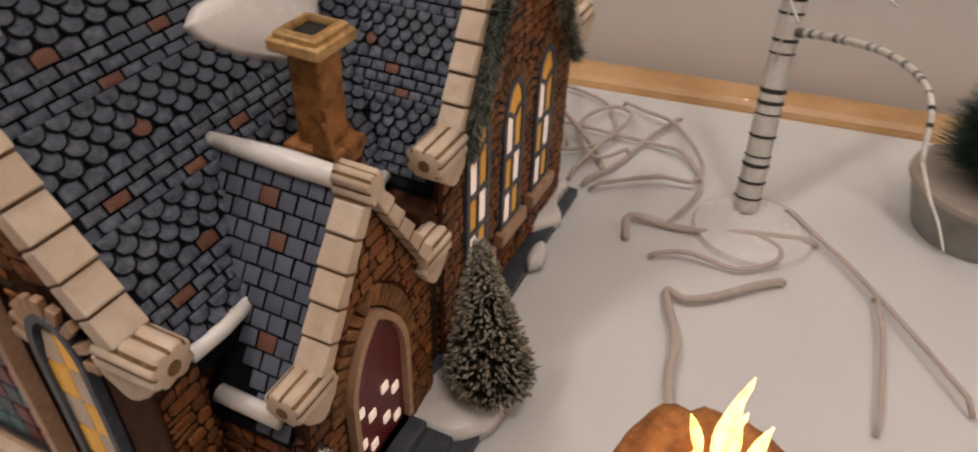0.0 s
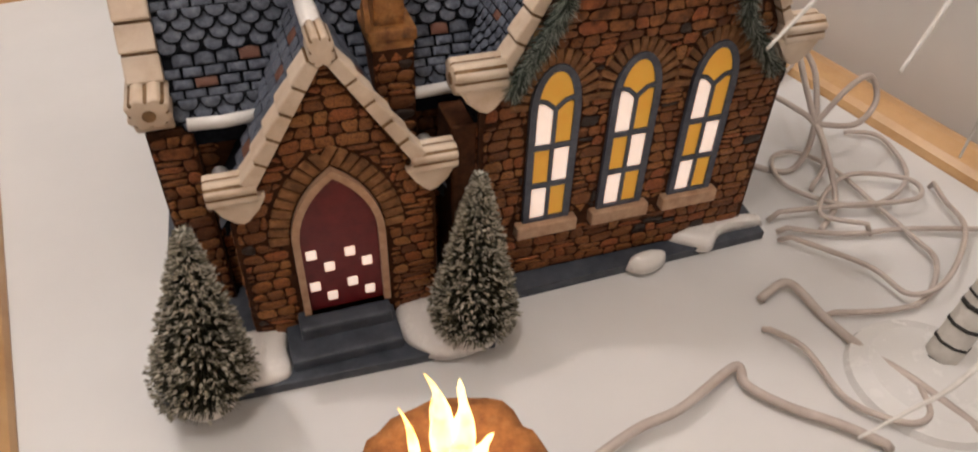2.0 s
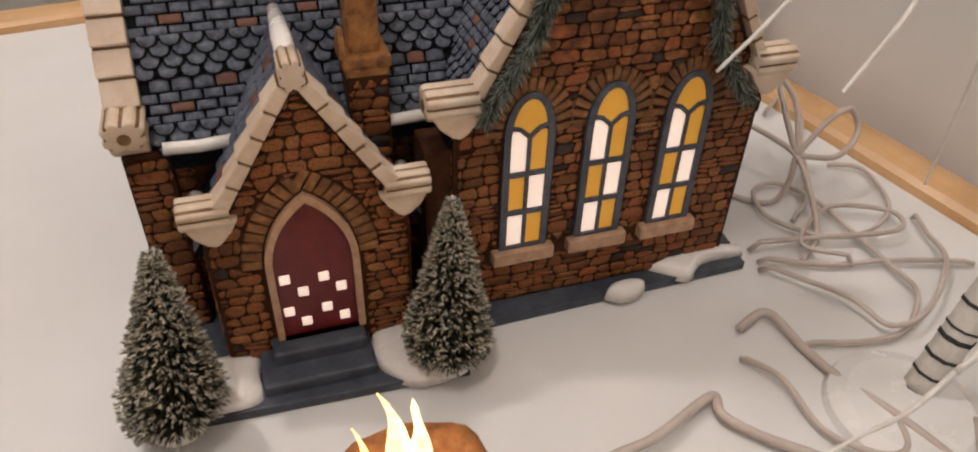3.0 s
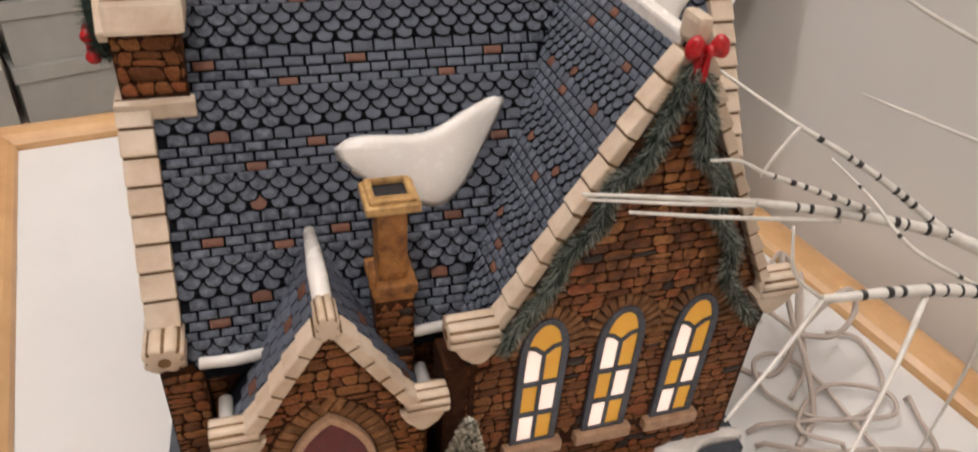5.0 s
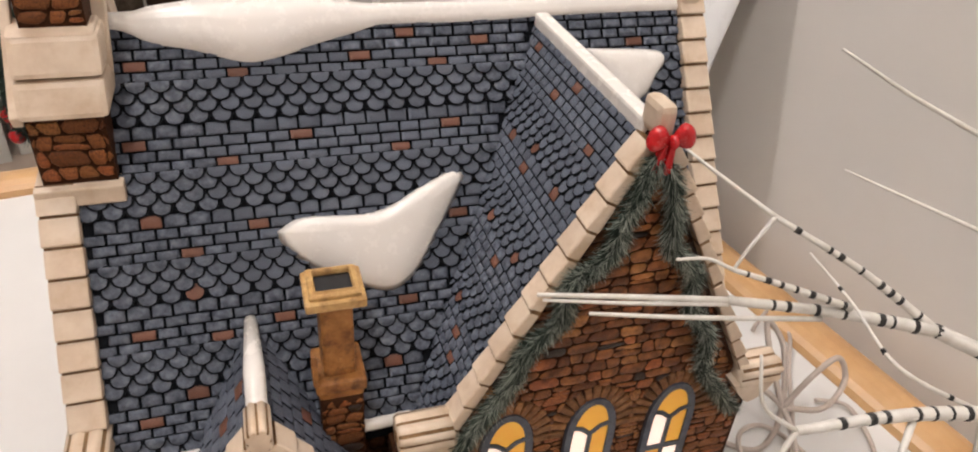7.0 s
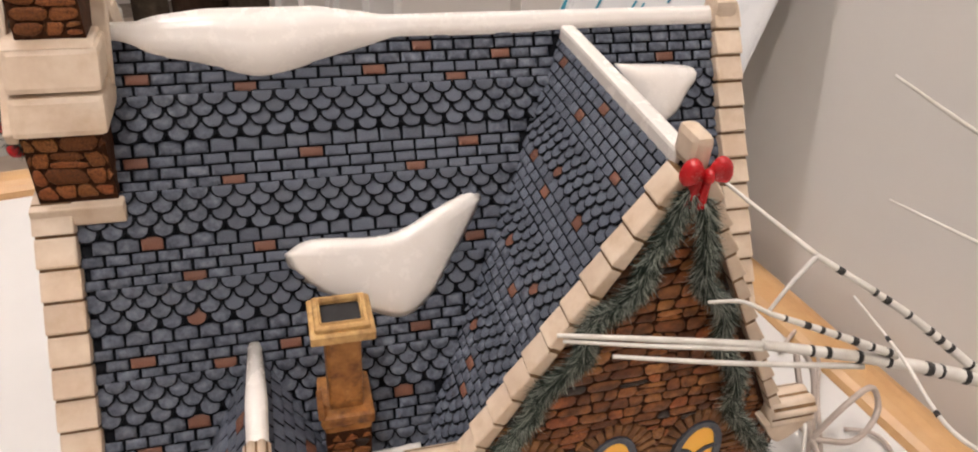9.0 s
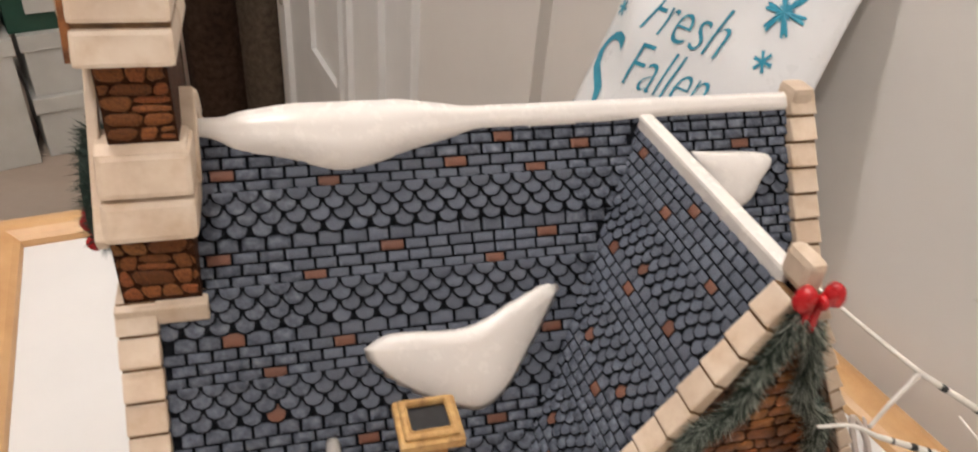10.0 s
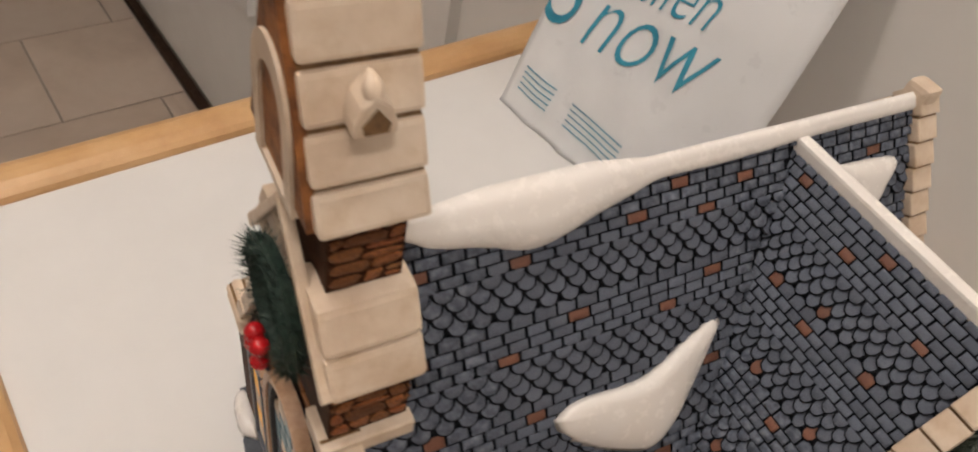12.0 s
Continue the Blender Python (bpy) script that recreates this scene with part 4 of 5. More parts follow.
def build_base():
    bm = bmesh.new()
    pts = [(-2.22, -0.44), (-0.30, -0.52), (-0.18, -0.16), (1.9, -0.13), (1.93, 0.2), (1.93, 3.0), (-2.03, 3.0), (-2.04, 2.66), (-2.12, 2.56), (-2.14, 2.36), (-2.05, 2.1), (-2.05, 1.78), (-2.15, 1.55), (-2.18, 0.8), (-2.08, 0.45), (-2.14, 0.2)]
    prism(bm, pts, "z", 0.0, 0.07, 0.01)
    part("base_plate", bm, M_STEP, church, "dark blue-grey ground plate")
    for x0, x1, y, z in ((-1.5, -0.84, -0.40, 0.15), (-1.42, -0.87, -0.25, 0.24)):
        bm = bmesh.new()
        box(bm, x0, x1, y, -0.08, 0.06, z, 0.02)
        part("step", bm, M_STEP, church, "dark blue-grey step")
    flat = lambda a, b, h: Vector((a, b, 0.06 + h))
    for o in ([(-2.2, -0.36), (-1.95, -0.43), (-1.53, -0.44), (-1.50, -0.2), (-1.52, -0.04), (-2.0, -0.02), (-2.2, 0.1)],
              [(-0.83, -0.06), (-0.86, -0.25), (-0.8, -0.43), (-0.60, -0.56), (-0.3, -0.50), (-0.2, -0.3), (-0.3, -0.08), (-0.56, -0.03)],
              [(1.16, -0.01), (1.30, -0.12), (1.42, -0.17), (1.6, -0.06), (1.92, -0.05), (1.9, 0.05), (1.3, 0.06)],
              [(0.76, -0.17), (0.86, -0.24), (1.0, -0.22), (1.08, -0.15), (0.98, -0.11), (0.82, -0.12)],
              [(-2.1, 0.2), (-2.16, 0.45), (-2.12, 0.72), (-2.02, 0.9), (-1.98, 0.3)], [(-2.02, 1.66), (-2.12, 1.75), (-2.15, 1.95), (-2.1, 2.14), (-2.0, 2.2), (-1.97, 1.9)], [(-2.02, 2.5), (-2.12, 2.62), (-2.1, 2.9), (-2.0, 2.96), (-1.97, 2.7)]):
        bm = bmesh.new()
        blob(bm, o, flat, 0.10)
        part("ground_snow", bm, M_SNOW, church, "white glazed snow on the ground", smooth=True)


def build_entrance_front():
    """The bell gable on the entrance front, with its stained glass."""
    t = new("bell_gable")
    t.parent = church
    tagged(t, "brown stone bell gable with cream sloping caps")
    bm = bmesh.new()
    box(bm, -1.985, -1.64, 1.085, 2 * RIDGE_Y - 1.085, 2.55, 3.08)
    part("lower_stage", bm, M_MORTAR, t)
    bm = bmesh.new()
    box(bm, -1.94, -1.65, 1.265, 2 * RIDGE_Y - 1.265, 3.05, 3.86)
    part("upper_stage", bm, M_MORTAR, t)
    for s in (1, -1):
        f = lambda y: RIDGE_Y + s * (y - RIDGE_Y)
        # ledge under the lower stage
        bm = bmesh.new()
        prism(bm, [(f(1.03), 2.56), (f(1.03), 2.66), (f(1.25), 2.68), (f(1.25), 2.56)], "x", -2.03, -1.615, 0.012)
        part("ledge", bm, M_CREAM, t)
        # lower sloping cap in two courses
        for (ya, za), (yb, zb) in (((1.015, 3.04), (1.105, 3.201)), ((1.10, 3.213), (1.20, 3.39))):
            bm = bmesh.new()
            prism(bm, [(f(ya), za), (f(yb), zb), (f(1.45), zb), (f(1.45), za)], "x", -2.0, -1.60, 0.030)
            part("cap_course", bm, M_CREAM, t)
        bm = bmesh.new()
        prism(bm, [(f(1.195), 3.385), (f(1.27), 3.41), (f(1.42), 3.41), (f(1.42), 3.37)], "x", -2.0, -1.62, 0.012)
        part("cap_course", bm, M_CREAM, t)
        # steep upper cap
        rows = [(1.178, 3.775), (1.248, 3.935), (1.318, 4.115), (1.38, 4.30), (1.44, 4.49), (1.49, 4.66)]
        for (ya, za), (yb, zb) in zip(rows, rows[1:]):
            bm = bmesh.new()
            prism(bm, [(f(ya), za + 0.012), (f(yb + 0.004), zb - 0.012), (f(RIDGE_Y - 0.002), zb - 0.012), (f(RIDGE_Y - 0.002), za + 0.012)], "x", -1.995, -1.60, 0.022)
            part("cap_course", bm, M_CREAM, t)
        bm = bmesh.new()
        prism(bm, [(f(1.225), 3.78), (f(1.51), 4.60), (f(1.53), 4.60), (f(1.53), 3.78)], "x", -1.985, -1.61)
        part("joint", bm, M_CREAM_GROOVE, t, "brown washed joints")
        # small gablet on the cap
        bm = bmesh.new()
        prism(bm, [(-1.872, 4.13), (-1.728, 4.13), (-1.732, 4.18), (-1.752, 4.235), (-1.80, 4.275), (-1.848, 4.235), (-1.868, 4.18)], "y", f(1.245), f(1.45), 0.014)
        part("gablet", bm, M_CREAM, t)
        # The niche's dark is a brown piece laid on the gablet's face.
        bm = bmesh.new()
        prism(bm, [(-1.838, 4.142), (-1.762, 4.142), (-1.755, 4.175), (-1.775, 4.20), (-1.80, 4.235), (-1.825, 4.20), (-1.845, 4.175)], "y", f(1.24), f(1.28))
        part("gablet_niche", bm, M_CREAM_GROOVE, t, "brown trefoil piece in place of a dark niche")
        bm = bmesh.new()
        tube(bm, [(-1.80, f(1.255 + 0.012 * q), 4.235 + 0.014 * q) for q in range(7)], [0.010, 0.024, 0.032, 0.034, 0.029, 0.019, 0.006], 12)
        part("crest", bm, M_CREAM, t, smooth=True)
        # raking moulding on the front of the lower stage
        bm = bmesh.new()
        prism(bm, [(f(1.06), 3.00), (f(RIDGE_Y), 3.62), (f(RIDGE_Y), 3.69), (f(1.03), 3.06)], "x", -2.03, -1.98, 0.01)
        part("raking_mould", bm, M_CREAM, t)
        bm = bmesh.new()
        prism(bm, [(f(1.32), 3.25), (f(RIDGE_Y), 3.55), (f(RIDGE_Y), 3.44), (f(1.32), 3.15)], "x", -1.66, -1.585, 0.01)
        part("rear_mould", bm, M_CREAM, t)
    # arched belfry opening
    part("belfry_arch", shell(arch(RIDGE_Y, 3.75, 4.02, 0.20, 4.32), arch(RIDGE_Y, 3.78, 4.0, 0.13, 4.22), "x", -2.035, -1.98), M_CREAM, t)
    bm = bmesh.new()
    prism(bm, [(1.22, 3.8), (2 * RIDGE_Y - 1.22, 3.8), (RIDGE_Y, 4.66)], "x", -2.02, -1.98)
    part("gable_face", bm, M_STONE, t)
    # large stained glass window of the front
    g = new("window")
    g.parent = church
    tagged(g, "large pointed stained glass window")
    o = lambda k: arch(RIDGE_Y, 0.42 - k, 1.5, 0.36 + k, 2.25 + k)
    part("window_frame", shell(o(0.05), o(0.0), "x", -2.06, -1.98), M_ARCH, g)
    part("lead_frame", shell(o(0.0), o(-0.04), "x", -2.045, -1.98), M_BLACK, g)
    rng = random.Random(8)
    for i in range(6):
        for j in range(12):
            a, z = 1.20 + 0.113 * i, 0.44 + 0.15 * j
            if inside(o(-0.03), a + 0.056, z + 0.12) and inside(o(-0.03), a + 0.02, z + 0.1) and inside(o(-0.03), a + 0.09, z + 0.1):
                bm = bmesh.new()
                prism(bm, [(a + 0.006, z + 0.006), (a + 0.107, z + 0.02), (a + 0.1, z + 0.14), (a + 0.012, z + 0.13)], "x", -2.02, -1.97)
                part("pane", bm, rng.choice([M_TEALGLASS, M_DOOR, M_DOOR, M_TEALGLASS, M_LEAD, M_CREAM]), g)
    bm = bmesh.new()
    prism(bm, o(-0.03), "x", -2.0, -1.96)
    part("backing", bm, M_BLACK, g)
    bm = bmesh.new()
    box(bm, -2.12, -1.98, 1.09, 1.99, 0.30, 0.40, 0.02)
    part("window_sill", bm, M_CREAM, g)
    for cy in (0.80, 2.28):
        w = new("window")
        w.parent = church
        tagged(w, "leaded lancet window with amber and pale panes")
        o2 = lambda k: arch(cy, 0.42 - k, 1.30, 0.13 + k, 1.58 + k)
        part("window_frame", shell(o2(0.03), o2(-0.01), "x", -2.035, -1.98), M_LEAD, w)
        for j in range(5):
            for i in range(2):
                a = cy - 0.118 + 0.122 * i
                z = 0.44 + 0.215 * j
                bm = bmesh.new()
                prism(bm, [(a, z), (a + 0.112, z), (a + 0.112 - (0.06 if j == 4 and i else 0), z + 0.195), (a + (0.06 if j == 4 and not i else 0), z + 0.195)], "x", -2.015, -1.97)
                part("pane", bm, M_CREAM if (i + j) % 2 else M_AMBER, w)
        bm = bmesh.new()
        prism(bm, o2(0), "x", -2.0, -1.965)
        part("backing", bm, M_LEAD, w)
        for k in range(9):
            th = math.pi * (0.05 + 0.9 * k / 8)
            bm = bmesh.new()
            m = Matrix.Translation((-2.0, cy + 0.2 * math.cos(th), 1.36 + 0.28 * math.sin(th))) @ Matrix.Rotation((th - math.pi / 2), 4, "X")
            box(bm, -0.03, 0.01, -0.025, 0.025, -0.04, 0.05, 0.008, m)
            part("arch_stone", bm, M_ARCH, w)


# walls of stones
def flag_mesh(pts, depth, rng, dark):
    """One stone: a rounded outline about its centre, proud along -y, with a sloping shoulder and an uneven face."""
    n = len(pts)
    cut = []
    for i, (x, z) in enumerate(pts):
        for x2, z2 in (pts[i - 1], pts[(i + 1) % n]):
            cut.append((x + 0.27 * (x2 - x), z + 0.27 * (z2 - z)))
    n = len(cut)
    tilt = (rng.uniform(-0.06, 0.06), rng.uniform(-0.06, 0.06))
    verts = [(x, 0.0, z) for x, z in cut]
    verts += [(x * 0.98, -depth * 0.62, z * 0.97) for x, z in cut]
    verts += [(x * 0.86, -depth - tilt[0] * x - tilt[1] * z, z * 0.78) for x, z in cut]
    faces = [(k * n + i, k * n + (i + 1) % n, (k + 1) * n + (i + 1) % n, (k + 1) * n + i) for k in (0, 1) for i in range(n)]
    faces.append(tuple(range(2 * n, 3 * n)))
    me = bpy.data.meshes.new("stone")
    me.from_pydata(verts, [], faces)
    if me.polygons[-1].normal.y > 0:
        me.flip_normals()
    me.materials.append(M_STONE_DARK if dark else M_STONE)
    me.materials.append(M_MORTAR)
    for p in me.polygons:
        p.material_index = 1 if p.index < n else 0
        p.use_smooth = p.index >= n
    return me


def stone_wall(wall, frame_m, a0, a1, z0, z1, keep, seed, near_limit, row=(0.058, 0.092)):
    """Wavering courses of uneven stones over a wall face; keep(a, z) says where. The first are pieces, the rest one mesh."""
    rng = random.Random(seed)
    near, far = [], []
    wave = lambda k, a: 0.017 * noise.noise(Vector((a * 6.0, 3.7 * k + seed, 0.5))) + 0.008 * noise.noise(Vector((a * 15.0, 2.3 * k + seed, 4.5)))
    z, k = z0, 0
    while z < z1:
        h = rng.uniform(*row)
        a = a0 - rng.uniform(0, 0.08)
        lean = rng.uniform(-0.014, 0.014)
        while a < a1:
            w = rng.choice((rng.uniform(0.07, 0.11), rng.uniform(0.10, 0.19)))
            b, turn = a + w, rng.uniform(-0.016, 0.016)
            low = lambda q: z + wave(k, q)
            top = lambda q: z + h + wave(k + 1, q)
            mid = 0.5 * (a + b) + rng.uniform(-0.02, 0.02)
            cells = [[(a - lean, low(a)), (mid, low(mid)), (b - turn, low(b)), (b + turn, top(b)), (mid, top(mid)), (a + lean, top(a))]]
            if w > 0.11 and rng.random() < 0.28:  # two flat stones, one on the other
                f, g = rng.uniform(0.4, 0.6), rng.uniform(0.4, 0.6)
                pa, pb = (a, low(a) + f * h), (b, low(b) + g * h)
                c = cells[0]
                cells = [[c[0], c[1], c[2], pb, pa], [pa, pb, c[3], c[4], c[5]]]
            for cell in cells:
                ca, cz = sum(p[0] for p in cell) / len(cell), sum(p[1] for p in cell) / len(cell)
                inner = [p for p in cell if keep(*p)]
                if not keep(ca, cz):
                    if not inner:
                        continue
                    ca, cz = (0.3 * ca + 0.7 * sum(p[0] for p in inner) / len(inner), 0.3 * cz + 0.7 * sum(p[1] for p in inner) / len(inner))
                    if not keep(ca, cz):
                        continue
                fitted = []  # corners past an edge are drawn in to it
                for x, q in cell:
                    f = next((g / 8 for g in range(8, 0, -1) if keep(ca + (x - ca) * g / 8, cz + (q - cz) * g / 8)), 0.1)
                    fitted.append((ca + (x - ca) * f, cz + (q - cz) * f))
                cell = fitted
                wide, tall = (max(p[i] for p in cell) - min(p[i] for p in cell) for i in (0, 1))
                if wide < 0.025 or tall < 0.02:
                    continue
                ca, cz = sum(p[0] for p in cell) / len(cell), sum(p[1] for p in cell) / len(cell)
                pts = []
                for x, q in cell:
                    d = Vector((x - ca, q - cz))
                    d *= max(0.2, 1 - 0.0032 / max(d.length, 0.001))
                    pts.append((d.x, d.y))
                dark = rng.random() < 0.04
                me = flag_mesh(pts, rng.uniform(0.009, 0.016), rng, dark)
                (near if dark or len(near) < near_limit else far).append((me, frame_m @ Matrix.Translation((ca, 0, cz))))
            a, lean = b, turn
        z += h
        k += 1
    for me, m in near:
        place_piece(me, "stone", m, wall)
    if far:
        join_pieces("stone_facing", far, M_STONE_JOINED, M_MORTAR, wall)
        for me, m in far:
            bpy.data.meshes.remove(me)


def build_stones():
    by = {o.name: o for o in church.children}
    def gable(a, z):
        if z > TZ - TS * abs(a - TX) - 0.06 or not -0.24 < a < 1.72:
            return False
        return not any(abs(a - c) < 0.24 and 0.41 < z < 1.42 + 0.28 * math.sqrt(max(0, 1 - ((a - c) / 0.24) ** 2)) and (abs(a - c) < 0.165 or z > 1.36 or z < 0.53) for c in WINDOWS)
    stone_wall(by["transept_wall"], Matrix.Identity(4), -0.24, 1.74, 0.08, 3.2, gable, 1, 300)
    def porch(a, z):
        if z > PZ - PS * abs(a - PX) - 0.05 or not -1.65 < a < -0.56:
            return False
        dx = abs(a + 1.115)
        return not (dx < 0.28 and z < 0.8) and not (z >= 0.78 and (dx / 0.38) ** 2 + ((z - 0.78) / 0.58) ** 2 < 1)
    stone_wall(by["porch_wall"], Matrix.Translation((0, -0.1, 0)), -1.66, -0.55, 0.1, 1.95, porch, 2, 200)
    side = Matrix(((0, 1, 0, -1.66), (-1, 0, 0, 0), (0, 0, 1, 0), (0, 0, 0, 1)))
    stone_wall(by["porch_wall"], side, -0.42, 0.1, 0.1, 1.0, lambda a, z: -0.42 < a < 0.1 and z < 0.98, 3, 0)
    stone_wall(by["nave_wall"], Matrix.Translation((0, 0.42, 0)), -1.78, -0.28, 0.1, 1.36, lambda a, z: (a < -1.66 or a > -0.55) and z < 1.34 and a < -0.28, 4, 30)
    stone_wall(by["buttress"], Matrix.Translation((0, 0.32, 0)), -2.0, -1.76, 0.08, 1.34, lambda a, z: -1.995 < a < -1.765 and z < 1.33, 14, 40)
    front = Matrix(((0, 1, 0, -1.96), (-1, 0, 0, 0), (0, 0, 1, 0), (0, 0, 0, 1)))
    def facade(a, z):
        y = -a
        yy = y if y < RIDGE_Y else 2 * RIDGE_Y - y
        if z > nave_z(yy) - 0.08 or yy < 0.45 or z > 2.5:
            return False
        return not (abs(y - RIDGE_Y) < 0.44 and z < 2.36) and not any(abs(y - c) < 0.2 and 0.4 < z < 1.7 for c in (0.8, 2.28))
    stone_wall(by["nave_wall"], front, -2.75, -0.45, 0.1, 2.6, facade, 5, 60)
    bell = by["bell_gable"]
    for y, z0, z1, x0, x1 in ((1.085, 2.68, 3.04, -1.985, -1.64), (1.265, 3.42, 3.80, -1.94, -1.65)):
        stone_wall(bell, Matrix.Translation((0, y, 0)), x0, x1, z0, z1, lambda a, z: x0 < a < x1 and z0 < z < z1, int(z0 * 10), 60, (0.06, 0.09))
    chim = by["chimney"]
    stone_wall(chim, Matrix.Translation((0, 0.26, 0)), -0.82, -0.5, 0.8, 1.68, lambda a, z: -0.778 < a < -0.552 and z < 1.67, 7, 60)
    stone_wall(by["transept_wall"], Matrix(((0, 1, 0, -0.26), (-1, 0, 0, 0), (0, 0, 1, 0), (0, 0, 0, 1))), -0.5, 0.0, 0.1, 1.3, lambda a, z: -0.42 < a < 0.0 and z < 1.28, 8, 0)


def needles(bm, base, way, length, thick, rng):
    """One bristle: a thin three-sided spike."""
    w = way.normalized()
    s = w.orthogonal().normalized()
    t = w.cross(s)
    p = [bm.verts.new(base + thick * (math.cos(a) * s + math.sin(a) * t)) for a in (0, 2.1, 4.2)]
    tip = bm.verts.new(base + w * length)
    for i in range(3):
        bm.faces.new((p[i], p[(i + 1) % 3], tip))


def garland(points, name="garland"):
    g = new(name)
    g.parent = church
    tagged(g, "frosted green tinsel garland")
    line = smooth_path(points, 10)
    bm = bmesh.new()
    tube(bm, line, 0.02, 6)
    part("garland_cord", bm, M_FIR, g)
    bm = bmesh.new()
    rng = random.Random(len(points))
    for a, b in zip(line, line[1:]):
        way = (b - a).normalized()
        for _ in range(84):
            r = Vector((rng.gauss(0, 1), rng.gauss(0, 0.7) - 0.4, rng.gauss(0, 1)))
            d = (r - r.dot(way) * way).normalized() * rng.uniform(0.35, 1.0) + way * rng.uniform(0.0, 0.9) + Vector((0, 0, -0.15))
            off = (r - r.dot(way) * way).normalized() * rng.uniform(0.0, 0.03)
            needles(bm, a.lerp(b, rng.random()) + off, d, rng.uniform(0.04, 0.085), 0.0026, rng)
    part("garland_needles", bm, M_GARLAND, g)


def build_bow():
    b = new("bow")
    b.parent = church
    tagged(b, "glossy red ceramic bow with short tails")
    c = Vector((0.75, -0.115, 3.285))
    for s in (-1, 1):
        bm = bmesh.new()
        bmesh.ops.create_uvsphere(bm, u_segments=20, v_segments=12, radius=1.0)
        for v in bm.verts:
            out = 0.5 + 0.5 * v.co.x * s  # fat at the outer end, pinched at the knot
            pinch = 0.42 + 0.58 * min(1.0, out * 1.5)
            fold = 1 - 0.22 * math.exp(-(v.co.z / 0.25) ** 2) * out
            v.co = Vector((v.co.x * 0.058, v.co.y * 0.048 * pinch * fold, v.co.z * 0.066 * pinch))
        bmesh.ops.transform(bm, matrix=Matrix.Translation(c + Vector((s * 0.058, 0, 0.016))) @ Matrix.Rotation(s * -0.30, 4, "Y"), verts=bm.verts[:])
        part("loop", bm, M_RED, b, smooth=True)
        bm = bmesh.new()
        prism(bm, [(c.x - 0.004 + s * 0.006, c.z), (c.x + s * 0.030, c.z - 0.02), (c.x + s * 0.052 - 0.018, c.z - 0.15 - 0.02 * s), (c.x + s * 0.028 - 0.018, c.z - 0.168), (c.x + s * 0.004 - 0.018, c.z - 0.155)], "y", c.y - 0.012, c.y + 0.03, 0.012)
        part("tail", bm, M_RED, b)
    bm = bmesh.new()
    bmesh.ops.create_uvsphere(bm, u_segments=12, v_segments=8, radius=1.0)
    for v in bm.verts:
        v.co = c + Vector((v.co.x * 0.022, v.co.y * 0.034 - 0.022, v.co.z * 0.034 + 0.008))
    part("knot", bm, M_RED, b, smooth=True)


def build_wreath():
    w = new("wreath")
    w.parent = church
    tagged(w, "dark green bristle wreath with red berries")
    c, r = Vector((-2.055, RIDGE_Y, 3.05)), 0.25
    ring = [c + Vector((0, r * math.cos(a), r * math.sin(a))) for a in [2 * math.pi * k / 24 for k in range(25)]]
    bm = bmesh.new()
    tube(bm, ring, 0.05, 6)
    part("wreath_ring", bm, M_FIR, w)
    rng = random.Random(3)
    bm = bmesh.new()
    for p, q in zip(ring, ring[1:]):
        for _ in range(55):
            d = Vector((rng.gauss(-0.5, 0.8), rng.gauss(0, 1), rng.gauss(0, 1))) + (p - c).normalized() * 0.4
            needles(bm, p.lerp(q, rng.random()), d, rng.uniform(0.07, 0.13), 0.005, rng)
    part("wreath_needles", bm, M_FIR, w)
    for i in range(5):
        bm = bmesh.new()
        bmesh.ops.create_uvsphere(bm, u_segments=10, v_segments=8, radius=0.045)
        bmesh.ops.translate(bm, verts=bm.verts[:], vec=c + Vector((-0.09, rng.uniform(-0.09, 0.09), -0.24 + rng.uniform(-0.06, 0.08))))
        part("berry", bm, M_RED, w, smooth=True)


build_walls()
NAVE, TRANS, PORCH = roof_slabs()
build_copings()
build_snow()
build_chimney()
build_windows()
build_porch_door()
build_base()
build_entrance_front()
garland([(0.71, -0.10, 3.21), (0.66, -0.10, 3.03), (0.60, -0.10, 2.86), (0.585, -0.10, 2.74), (0.50, -0.10, 2.63), (0.40, -0.10, 2.57), (0.375, -0.10, 2.45), (0.37, -0.10, 2.34), (0.26, -0.10, 2.22), (0.19, -0.10, 2.14), (0.15, -0.10, 1.98), (0.07, -0.10, 1.84), (-0.02, -0.10, 1.70), (-0.12, -0.10, 1.52)])
garland([(0.78, -0.10, 3.16), (0.87, -0.10, 2.88), (0.89, -0.10, 2.70), (1.05, -0.10, 2.53), (1.10, -0.10, 2.28), (1.25, -0.10, 2.05), (1.28, -0.10, 1.82), (1.43, -0.10, 1.60), (1.57, -0.10, 1.42)])
build_bow()
build_wreath()


